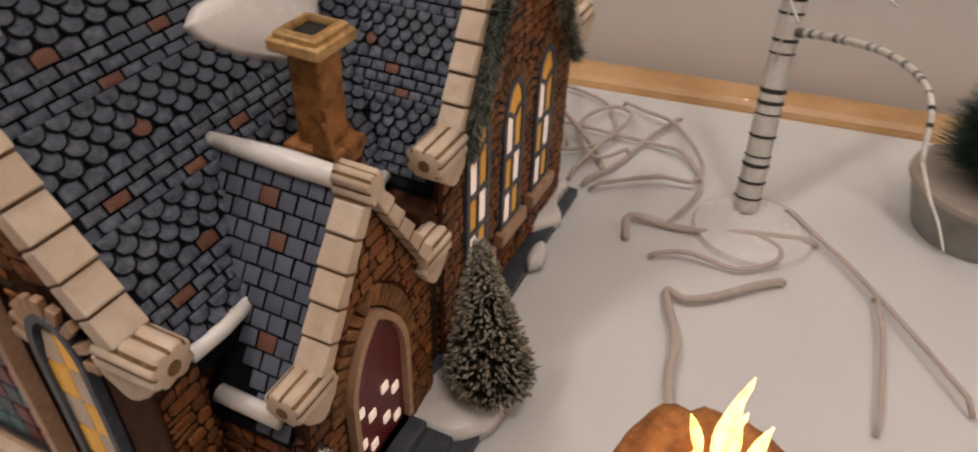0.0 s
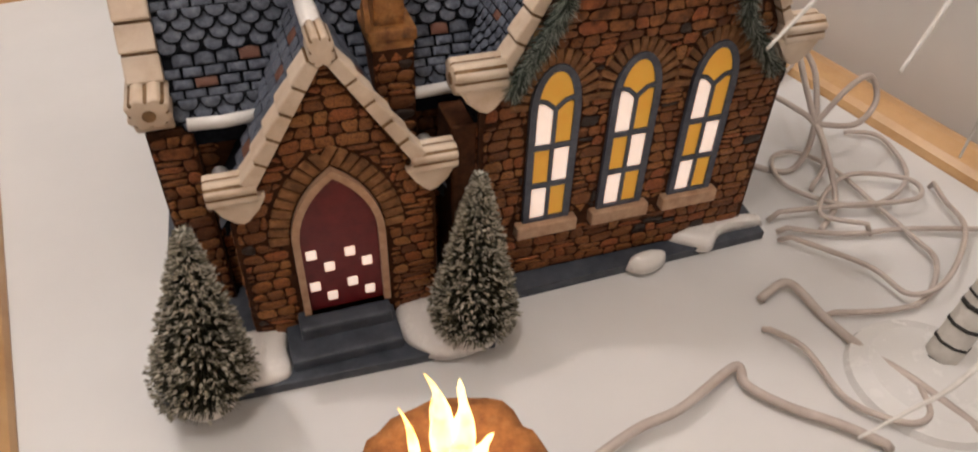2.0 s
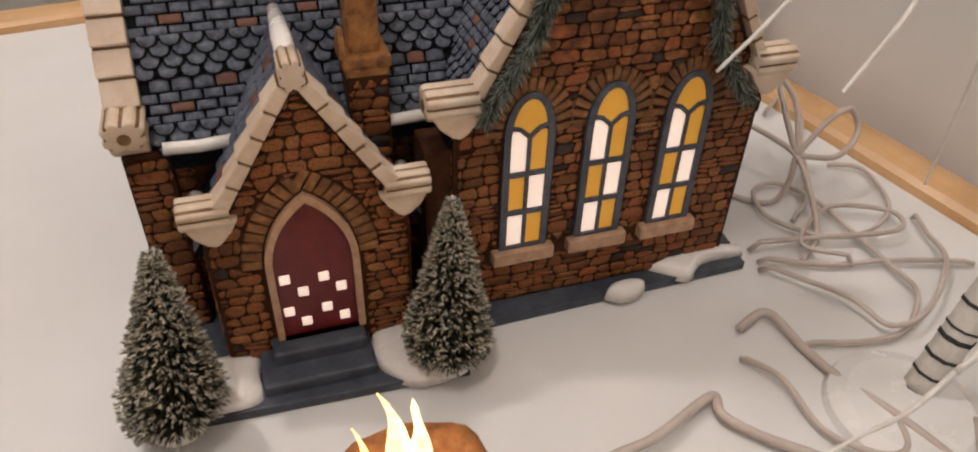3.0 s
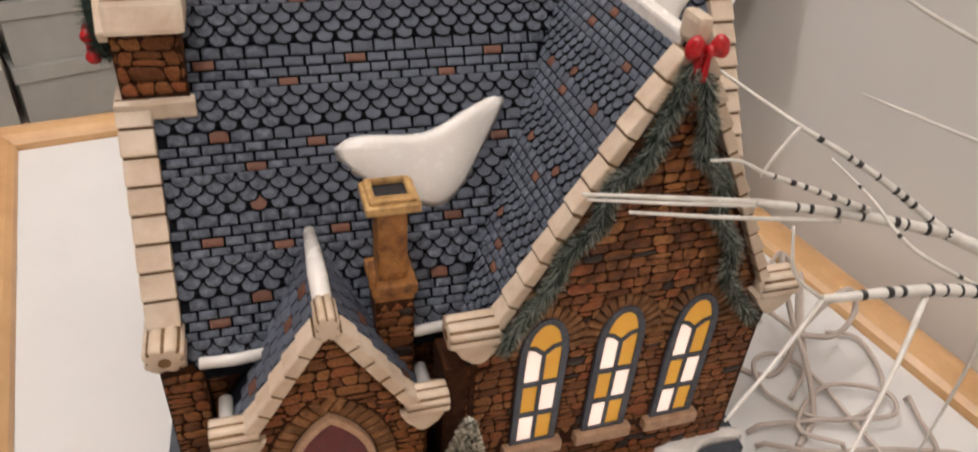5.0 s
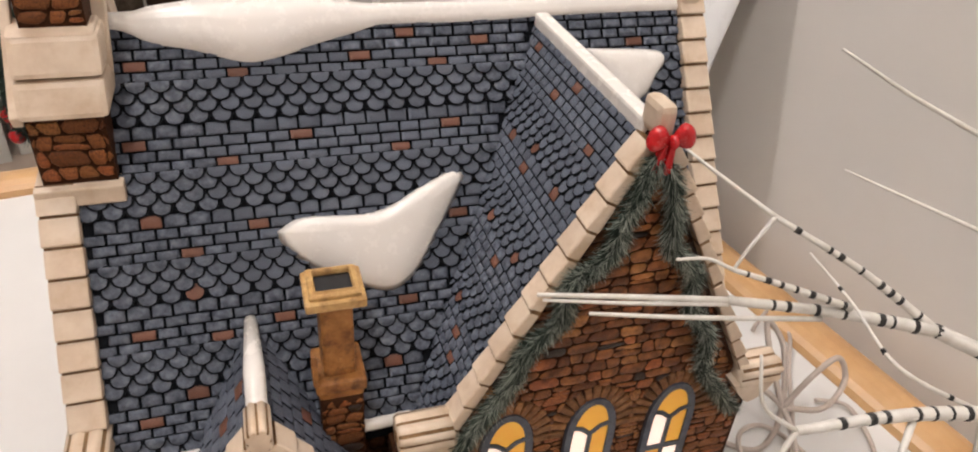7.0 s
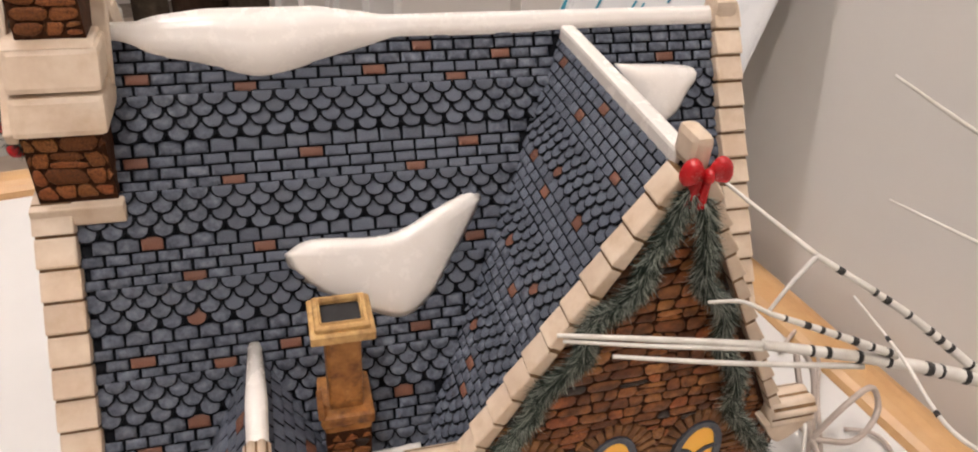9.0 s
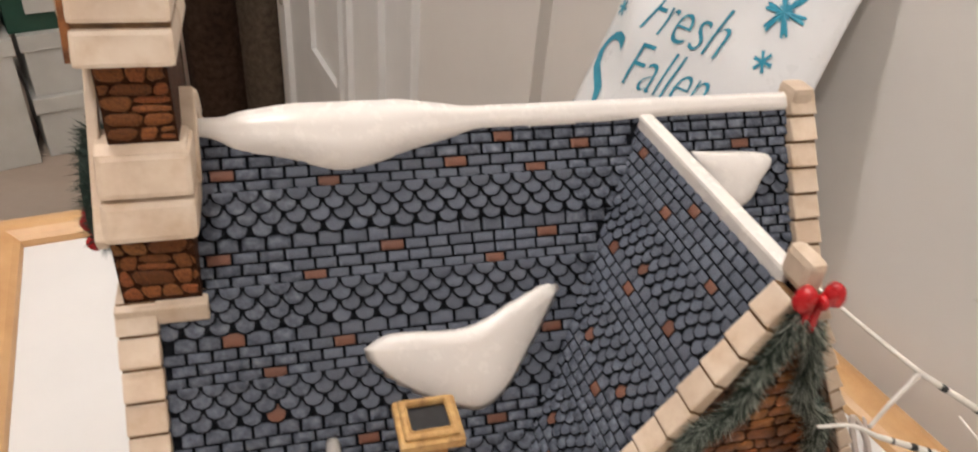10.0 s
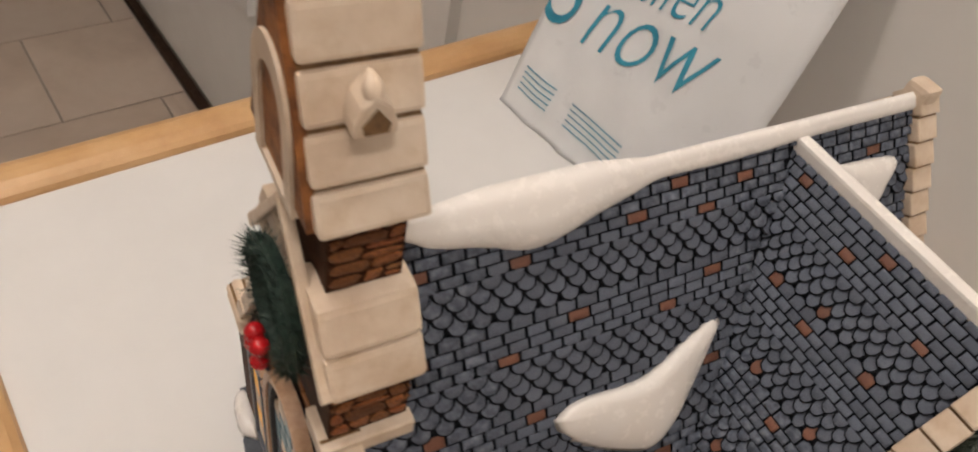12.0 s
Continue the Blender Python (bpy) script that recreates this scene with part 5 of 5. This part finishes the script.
# ---- things round the church ----
def bristle_tree(name, at, lean, height, radius, material, label, count, seed):
    t = thing(name, label, "model tree", "bristle trees" if material is M_BRISTLE else "")
    base, tip = Vector(at), Vector(at) + Vector((lean[0], lean[1], height))
    bm = bmesh.new()
    tube(bm, [base, base.lerp(tip, 0.5), tip], [0.03, 0.022, 0.008], 8)
    part("trunk", bm, M_WIRE, t)
    bm = bmesh.new()
    tube(bm, [base + Vector((0, 0, -0.005)), base + Vector((0, 0, 0.05))], [0.16, 0.13], 20)
    part("foot", bm, M_SNOW if material is M_BRISTLE else M_STEP, t, smooth=False)
    rng = random.Random(seed)
    bm = bmesh.new()
    for i in range(count):
        f = (i + rng.random()) / count
        f = 0.07 + 0.93 * f ** 1.35
        r = radius * (1.03 - f) ** 0.86 * min(1.0, 0.6 + f * 4)
        turn = i * 2.39996 + rng.uniform(-0.5, 0.5)
        p = base.lerp(tip, f)
        # bristles stand in short tufts
        for _ in range(3):
            d = Vector((math.cos(turn + rng.gauss(0, 0.12)), math.sin(turn + rng.gauss(0, 0.12)), rng.uniform(0.05, 0.4)))
            needles(bm, p, d, r * rng.uniform(0.72, 1.08), 0.0085, rng)
    part("bristles", bm, M_BRISTLE_DARK if material is M_BRISTLE else material, t)
    if material is M_BRISTLE:
        bm = bmesh.new()
        for i in range(1500):
            f = 0.06 + 0.94 * ((i + rng.random()) / 1500) ** 1.3
            r = radius * (1.03 - f) ** 0.86 * min(1.0, 0.6 + f * 4)
            turn = i * 2.39996 + rng.uniform(-0.4, 0.4)
            out = Vector((math.cos(turn), math.sin(turn), rng.uniform(0.12, 0.42)))
            p = base.lerp(tip, f) + out * r * rng.uniform(0.76, 0.97)
            for _ in range(4):
                d = out + Vector((rng.gauss(0, 0.35), rng.gauss(0, 0.35), rng.gauss(0, 0.35)))
                needles(bm, p, d, rng.uniform(0.022, 0.042), 0.0085, rng)
        part("pale_tuft", bm, material, t, "pale flocked bristle tips", kind="stuff")
    return t


bristle_tree("bristle_tree", (-1.975, -0.445, 0.08), (0.11, 0.065, 0.0), 1.15, 0.315, M_BRISTLE, "frosted bottle-brush tree beside the porch", 3300, 1)
bristle_tree("bristle_tree", (-0.42, -0.43, 0.10), (0.07, 0.13, 0.0), 1.08, 0.30, M_BRISTLE, "frosted bottle-brush tree beside the porch steps", 3300, 2)
bristle_tree("fir_tree", (2.95, -3.15, 0.45), (0.0, 0.0, 0.0), 1.9, 0.62, M_FIR, "dark green bristle tree in a grey pot", 2600, 3)


def build_pot():
    bm = bmesh.new()
    tube(bm, [(2.95, -3.15, 0.0), (2.95, -3.15, 0.42), (2.95, -3.15, 0.46), (2.95, -3.15, 0.40)], [0.45, 0.58, 0.55, 0.50], 32)
    p = thing("plant_pot", "rough grey pot under a dark tree", "pot")
    part("pot_body", bm, mottled("grey_felt", [(0.3, (0.22, 0.21, 0.20)), (0.7, (0.34, 0.33, 0.31))], 60, 0.85, bump_mm=0.3), p, smooth=False)
    bm = bmesh.new()
    tube(bm, [(2.95, -3.15, 0.40), (2.95, -3.15, 0.43), (2.95, -3.15, 0.47), (2.95, -3.15, 0.48)], [0.585, 0.605, 0.60, 0.56], 32)
    part("pot_rim", bm, M_GROUT, p)


def flame(bm, base, height, radius, lean, rng):
    """One wavering tongue."""
    ph, path, rad = rng.uniform(0, 6), [], []
    for k in range(13):
        f = k / 12
        sway = 0.35 * radius * math.sin(ph + 6.5 * f)
        path.append(Vector(base) + Vector((lean[0] * f * f + sway, lean[1] * f * f + 0.5 * sway, 0.9 * height * f)))
        rad.append(1.3 * radius * (0.7 + 0.3 * math.sin(ph + 9 * f)) * (1 - f) ** 0.6 + 0.002)
    tube(bm, path, rad, 9)


def build_fire():
    s = thing("campfire_stump", "rough orange-lit stump with glowing flames", "model fire")
    rng = random.Random(12)
    cx, cy = -0.93, -1.76
    bm = bmesh.new()
    levels = [(0.0, 0.52), (0.2, 0.49), (0.45, 0.47), (0.68, 0.45), (0.77, 0.42), (0.80, 0.34), (0.78, 0.18), (0.77, 0.02)]
    last = None
    for z, r in levels:
        ring = []
        for k in range(40):
            a = 2 * math.pi * k / 40
            d = 1 + 0.10 * noise.noise(Vector((2.2 * math.cos(a), 2.2 * math.sin(a), z * 1.5))) + 0.06 * noise.noise(Vector((7 * math.cos(a), 7 * math.sin(a), z * 3)))
            ring.append(bm.verts.new((cx + r * d * math.cos(a), cy + r * d * math.sin(a), z + (0.05 * noise.noise(Vector((4 * math.cos(a), 4 * math.sin(a), 9))) if z > 0.65 else 0))))
        if last:
            for k in range(40):
                bm.faces.new((last[k], last[(k + 1) % 40], ring[(k + 1) % 40], ring[k]))
        last = ring
    bm.faces.new(last)
    part("stump", bm, M_LOG, s, smooth=True)
    for p, h, r, lean in (((-0.96, -1.76, 0.74), 0.86, 0.058, (-0.085, 0.0)), ((-0.93, -1.77, 0.74), 0.82, 0.066, (0.025, -0.01)), ((-0.90, -1.79, 0.74), 0.44, 0.06, (0.12, -0.02)), ((-0.93, -1.84, 0.74), 0.52, 0.05, (0.02, -0.09)),
                          ((-0.95, -1.69, 0.74), 0.50, 0.05, (-0.02, 0.09)), ((-1.07, -1.78, 0.76), 0.66, 0.026, (-0.08, 0.02)), ((-1.04, -1.80, 0.76), 0.34, 0.036, (-0.03, -0.02))):
        bm = bmesh.new()
        flame(bm, p, h, r, lean, rng)
        part("flame", bm, M_FLAME, s, "bright yellow-white flame", smooth=True)


CORDS = [
    [(1.5, -0.68), (1.74, -0.64), (1.81, -0.96), (1.86, -1.25), (1.96, -1.59), (2.1, -2.04)],
    [(1.83, -0.93), (2.24, -1.03), (2.57, -1.01), (2.86, -0.77), (2.91, -0.5), (2.9, -0.12), (2.89, 0.4), (2.73, 0.69), (2.47, 0.62), (2.39, 0.29), (2.66, -0.05), (3.04, -0.08), (3.42, 0.15), (3.6, 0.66), (3.38, 0.84)],
    [(2.02, -0.12), (2.47, -0.3), (2.94, -0.4), (3.57, -0.59)],
    [(1.37, -0.91), (1.48, -1.16), (1.5, -1.54), (1.69, -1.78), (1.86, -1.79), (1.96, -1.59)],
    [(-0.45, -1.6), (0.18, -1.38), (0.52, -1.33), (1.0, -1.14), (0.99, -1.28), (1.13, -1.47), (1.35, -1.68), (1.53, -1.88)],
    [(3.35, 1.75), (3.7, 1.95), (3.65, 1.6), (3.35, 1.19), (2.9, 0.5), (2.58, 0.23)],
    [(2.43, -1.71), (1.92, -2.26), (1.36, -2.72), (0.8, -3.13)],
    [(1.66, -2.5), (1.15, -2.57), (0.38, -2.6)],
    [(2.03, 0.01), (2.63, -0.06), (3.21, -0.18), (3.35, 0.06), (2.86, 0.21), (2.41, -0.08), (2.67, -0.35)],
    [(1.98, -0.2), (2.34, -0.68), (2.44, -0.98), (2.76, -0.96), (3.29, -0.58), (3.44, -0.23), (3.53, -0.01)],
]


def build_cords():
    for i, pts in enumerate(CORDS):
        rng = random.Random(40 + i)
        line = smooth_path([(x, y, 0.034 + 0.012 * i * 0.5 + rng.uniform(0, 0.05)) for x, y in pts], 8)
        line[0].z = line[-1].z = 0.03
        bm = bmesh.new()
        tube(bm, line, 0.030 if i in (0, 4) else 0.0195, 8)
        c = tagged(part("cable", bm, M_CORD, smooth=True), "greyed beige cable lying in loops on the table", "cable", "loose cables")
    # the tied bundle of spare cable behind the church corner
    k = Vector((2.72, 0.55, 0.42))
    loops = [[k, (2.72, 0.85, 0.72), (2.86, 1.12, 0.80), (2.98, 1.0, 0.62), (2.85, 0.72, 0.45), k],
             [k, (3.0, 0.62, 0.66), (3.3, 0.72, 0.66), (3.34, 0.62, 0.48), (3.05, 0.48, 0.40), k],
             [(2.45, 0.95, 0.55), (2.6, 0.75, 0.50), k, (2.72, 0.3, 0.25), (2.62, 0.0, 0.06), (2.35, -0.2, 0.03)],
             [k, (2.68, 0.5, 0.2), (2.55, 0.5, 0.03), (2.3, 0.7, 0.03), (2.2, 1.1, 0.03)]]
    for pts in loops:
        bm = bmesh.new()
        tube(bm, smooth_path(pts, 8), 0.024, 8)
        tagged(part("cable", bm, M_CORD, smooth=True), "greyed beige cable tied in a loose upright bundle", "cable", "loose cables")


def birch_branch(parent, name, pts, radii, marks, seed):
    rng = random.Random(seed)
    line = smooth_path(pts, 8)
    n = len(line)
    rad = [radii[0] + (radii[1] - radii[0]) * i / (n - 1) for i in range(n)]
    bm = bmesh.new()
    tube(bm, line, rad, 8)
    b = part(name, bm, M_TWIGWHITE, parent, smooth=True)
    for k in range(marks):
        f = (k + rng.uniform(0.2, 0.8)) / marks * 0.92
        i = min(int(f * (n - 1)), n - 2)
        way = (line[i + 1] - line[i]).normalized()
        bm = bmesh.new()
        ln = rng.uniform(0.012, 0.034)
        tube(bm, [line[i] - way * ln * 0.5, line[i] + way * ln * 0.5], rad[i] * 1.05 + 0.0008, 8)
        part("bark_mark", bm, M_TWIGDARK, b, smooth=True)
    return b


def build_birch():
    t = thing("birch_lamp", "white wrapped birch twig tree with black bark marks", "twig tree")
    bm = bmesh.new()
    tube(bm, [(2.1, -1.55, 0.0), (2.1, -1.55, 0.05), (2.1, -1.55, 0.09)], [0.48, 0.46, 0.36], 40)
    part("foot_disc", bm, M_GLASSWHITE, t, "pale frosted plastic foot", smooth=False)
    birch_branch(t, "trunk", [(2.27, -1.45, 0.05), (2.42, -1.42, 0.6), (2.62, -1.38, 1.3), (2.8, -1.34, 2.1), (2.95, -1.3, 3.0), (3.0, -1.28, 3.9)], (0.105, 0.07), 22, 1)
    J = (2.05, -0.70, 2.45)
    birch_branch(t, "branch", [(2.80, -1.34, 2.05), (2.5, -1.0, 2.28), J], (0.05, 0.036), 6, 2)
    birch_branch(t, "branch", [J, (1.6, -0.55, 2.52), (1.05, -0.40, 2.58)], (0.034, 0.022), 8, 3)
    birch_branch(t, "twig", [(1.05, -0.40, 2.58), (0.6, -0.30, 2.60), (0.176, -0.204, 2.613)], (0.018, 0.010), 0, 4)
    birch_branch(t, "twig", [(1.05, -0.41, 2.565), (0.6, -0.32, 2.58), (0.2, -0.22, 2.59)], (0.012, 0.008), 0, 5)
    birch_branch(t, "twig", [(1.5, -0.53, 2.49), (0.9, -0.42, 2.52), (0.40, -0.30, 2.54)], (0.014, 0.009), 0, 6)
    birch_branch(t, "branch", [J, (1.72, -0.45, 2.68), (1.337, -0.221, 2.887)], (0.024, 0.014), 9, 7)
    birch_branch(t, "twig", [(1.337, -0.221, 2.887), (1.21, 0.06, 2.95), (1.107, 0.297, 3.006)], (0.013, 0.008), 0, 8)
    birch_branch(t, "twig", [(1.337, -0.221, 2.887), (1.22, -0.25, 2.76), (1.14, -0.27, 2.64)], (0.012, 0.008), 0, 9)
    birch_branch(t, "branch", [(1.62, -0.56, 2.56), (1.30, -0.47, 2.67), (1.03, -0.40, 2.76)], (0.020, 0.012), 7, 10)
    birch_branch(t, "twig", [(1.03, -0.40, 2.76), (0.90, -0.37, 2.82), (0.75, -0.353, 2.828)], (0.011, 0.007), 0, 18)
    birch_branch(t, "branch", [(2.85, -1.34, 2.4), (2.0, -1.32, 2.56), (1.34, -1.24, 2.645), (0.80, -1.22, 2.68)], (0.042, 0.018), 16, 11)
    birch_branch(t, "twig", [(1.34, -1.24, 2.62), (0.95, -1.53, 2.57), (0.415, -1.89, 2.537)], (0.015, 0.006), 0, 12)
    birch_branch(t, "twig", [(0.80, -1.22, 2.68), (0.55, -1.36, 2.57), (0.22, -1.53, 2.46)], (0.012, 0.006), 0, 22)
    birch_branch(t, "twig", [(1.62, -1.30, 2.62), (1.60, -1.39, 2.3), (1.586, -1.409, 1.662)], (0.012, 0.006), 0, 19)
    birch_branch(t, "twig", [(3.0, -1.28, 3.15), (2.45, -0.65, 3.22), (2.0, -0.22, 3.40), (1.67, 0.065, 3.583)], (0.02, 0.007), 0, 14)
    birch_branch(t, "branch", [(2.66, -1.37, 1.45), (2.43, -1.63, 1.56), (1.92, -2.02, 1.73), (1.32, -2.26, 1.79), (0.93, -2.31, 1.57)], (0.036, 0.014), 16, 20)
    birch_branch(t, "twig", [(0.93, -2.31, 1.57), (0.70, -2.37, 1.51), (0.46, -2.41, 1.52), (0.24, -2.44, 1.51)], (0.012, 0.006), 0, 21)
    birch_branch(t, "twig", [(2.95, -1.3, 2.7), (2.6, -0.5, 2.72), (2.187, 0.291, 2.758)], (0.02, 0.007), 0, 15)
    birch_branch(t, "twig", [(1.66, -1.27, 2.60), (1.33, -1.10, 2.76), (1.38, -0.75, 2.79), (1.43, -0.40, 2.79)], (0.011, 0.006), 3, 16)
    birch_branch(t, "twig", [(0.80, -1.22, 2.68), (0.64, -1.19, 2.82), (0.62, -1.12, 3.0)], (0.010, 0.006), 0, 13)


def build_bag():
    b = thing("snow_bag", "white plastic bag of artificial snow leaning on the wall", "bag")
    c0 = Vector((1.66, 5.78, 0.0))
    e1 = Vector((0.2095, -0.9778, 0.0))
    e2 = Vector((0.3485, 0.0747, 0.9343))
    n = e1.cross(e2).normalized()  # out of the bag's face
    W, H = 2.8, 4.9
    def face(a, q, lift=0.0):
        u, v = a / W, q / H
        edge = max(0.0, 4 * u * (1 - u)) ** 0.55 * max(0.0, min(1, v * 2.2)) ** 0.8 * max(0.0, min(1, (1 - v) * 2.4)) ** 0.7
        wr = 0.075 * noise.noise(Vector((a * 1.1, q * 0.9, 3.0))) + 0.05 * noise.noise(Vector((a * 2.2 + q, q * 1.7, 7.0))) + 0.018 * noise.noise(Vector((a * 5.0 - 2 * q, q * 3.0, 11.0)))
        return c0 + e1 * (a + 0.10 * math.sin(q * 1.1) * (u - 0.3)) + e2 * q + n * (0.16 * edge + wr * min(1, 6 * u * (1 - u)) + lift - 0.16)
    bm = bmesh.new()
    NU, NV = 28, 40
    def back(a, q):
        f = face(a, q)
        u, v = a / W, q / H
        thick = 0.85 * (max(0.0, 4 * u * (1 - u)) ** 0.5) * (1 - v) ** 0.8 * (0.35 + 0.65 * min(1, v * 5 + 0.3)) + 0.02
        p = f - n * thick
        p.z = max(p.z, 0.004)
        return p
    g = [[bm.verts.new(face(W * i / NU, H * j / NV)) for i in range(NU + 1)] for j in range(NV + 1)]
    h = [[bm.verts.new(back(W * i / NU, H * j / NV)) for i in range(NU + 1)] for j in range(NV + 1)]
    for row in g:
        for v in row:
            v.co.z = max(v.co.z, 0.004)
    for s, flip in ((g, False), (h, True)):
        for j in range(NV):
            for i in range(NU):
                q = (s[j][i], s[j][i + 1], s[j + 1][i + 1], s[j + 1][i])
                bm.faces.new(q[::-1] if flip else q)
    rim = [(j, 0) for j in range(NV)] + [(NV, i) for i in range(NU)] + [(j, NU) for j in range(NV, 0, -1)] + [(0, i) for i in range(NU, 0, -1)]
    for (j, i), (k, l) in zip(rim, rim[1:] + rim[:1]):
        bm.faces.new((g[j][i], g[k][l], h[k][l], h[j][i]))
    part("bag_film", bm, M_BAG, b, smooth=True)

    def lettering(text, a, q, size, turn, shear=0.3, squeeze=0.8):
        cu = bpy.data.curves.new("lettering", "FONT")
        cu.body, cu.size, cu.shear, cu.resolution_u, cu.offset = text, 1.0, shear, 4, -0.014
        tmp = new("lettering", cu)
        me = bpy.data.meshes.new_from_object(tmp.evaluated_get(bpy.context.evaluated_depsgraph_get()))
        bpy.data.objects.remove(tmp)
        bm = bmesh.new()
        bm.from_mesh(me)
        bpy.data.meshes.remove(me)
        bmesh.ops.triangulate(bm, faces=bm.faces[:])
        bmesh.ops.subdivide_edges(bm, edges=[e for e in bm.edges if e.calc_length() > 0.12], cuts=2)
        cs, sn = math.cos(radians(turn)), math.sin(radians(turn))
        for v in bm.verts:
            x, y = v.co.x * size * squeeze, v.co.y * size
            v.co = face(a + x * cs - y * sn, q + x * sn + y * cs, 0.012)
        part("lettering", bm, M_TEAL, b, "teal printed lettering")

    lettering("Fresh", 0.60, 2.52, 0.74, 4, 0.5, 0.72)
    lettering("Fallen", 0.66, 1.90, 0.74, 8, 0.5, 0.72)
    lettering("S", -0.06, 1.16, 1.70, 9, 0.35, 0.74)
    lettering("now", 0.60, 1.21, 1.14, 9, 0.45, 0.74)
    def flake(a, q, r):
        bm = bmesh.new()
        rim = []
        for k in range(72):
            t = 2 * math.pi * k / 72
            s = (0.5 + 0.5 * math.cos(6 * t)) ** 2.2
            d = r * (0.30 + 0.66 * s) * (1 - 0.26 * math.cos(18 * t))
            rim.append(bm.verts.new(face(a + d * math.cos(t), q + d * math.sin(t), 0.013)))
        mid = bm.verts.new(face(a, q, 0.013))
        for k in range(72):
            bm.faces.new((mid, rim[k], rim[(k + 1) % 72]))
        part("printed_flake", bm, M_TEAL, b, "teal printed snowflake")
    for f in ((2.24, 3.26, 0.27), (2.28, 2.80, 0.13), (1.9, 3.52, 0.15), (0.02, 2.95, 0.24), (0.16, 2.62, 0.12), (1.25, 3.8, 0.2), (2.4, 3.9, 0.22)):
        flake(*f)
    for k in range(5):
        for a0, ln in ((0.18, 0.5), (0.95, 0.8)):
            bm = bmesh.new()
            q = 0.62 - 0.07 * k
            vs = [bm.verts.new(face(a0 + ln * i / 6, q + w, 0.012)) for w in (0, 0.015) for i in range(7)]
            for i in range(6):
                bm.faces.new((vs[i], vs[i + 1], vs[8 + i], vs[7 + i]))
            part("print_line", bm, M_TEAL, b, "small teal print")


build_pot()
build_fire()
build_cords()
build_birch()
build_bag()

# pieces of the roofs, walls and floor
build_tiles(NAVE, TRANS, PORCH)
build_stones()


def build_floor_tiles():
    floor = bpy.data.objects["floor"]
    rng = random.Random(6)
    me = bpy.data.meshes.new("floor_tile")
    bm = bmesh.new()
    box(bm, -0.5, 0.5, -0.5, 0.5, -0.06, 0.0)
    bm.transform(Matrix.Scale(U, 4))
    bm.to_mesh(me)
    bm.free()
    me.materials.append(M_FLOOR)
    w, d = 6.6, 5.2
    for i in range(-6, 2):
        for j in range(2, 10):
            x, y = i * w + (0.5 * w if j % 2 else 0), j * d
            wide = min(w, 4.2 - (x - w / 2))
            if wide < 0.4:
                continue
            x += (wide - w) / 2
            o = new("floor_tile", me)
            o.parent = floor
            o.matrix_basis = pose(x * U, y * U, FLOOR_Z * U) @ Matrix.Diagonal((wide - 0.08, d - 0.08, 1, 1))


build_floor_tiles()
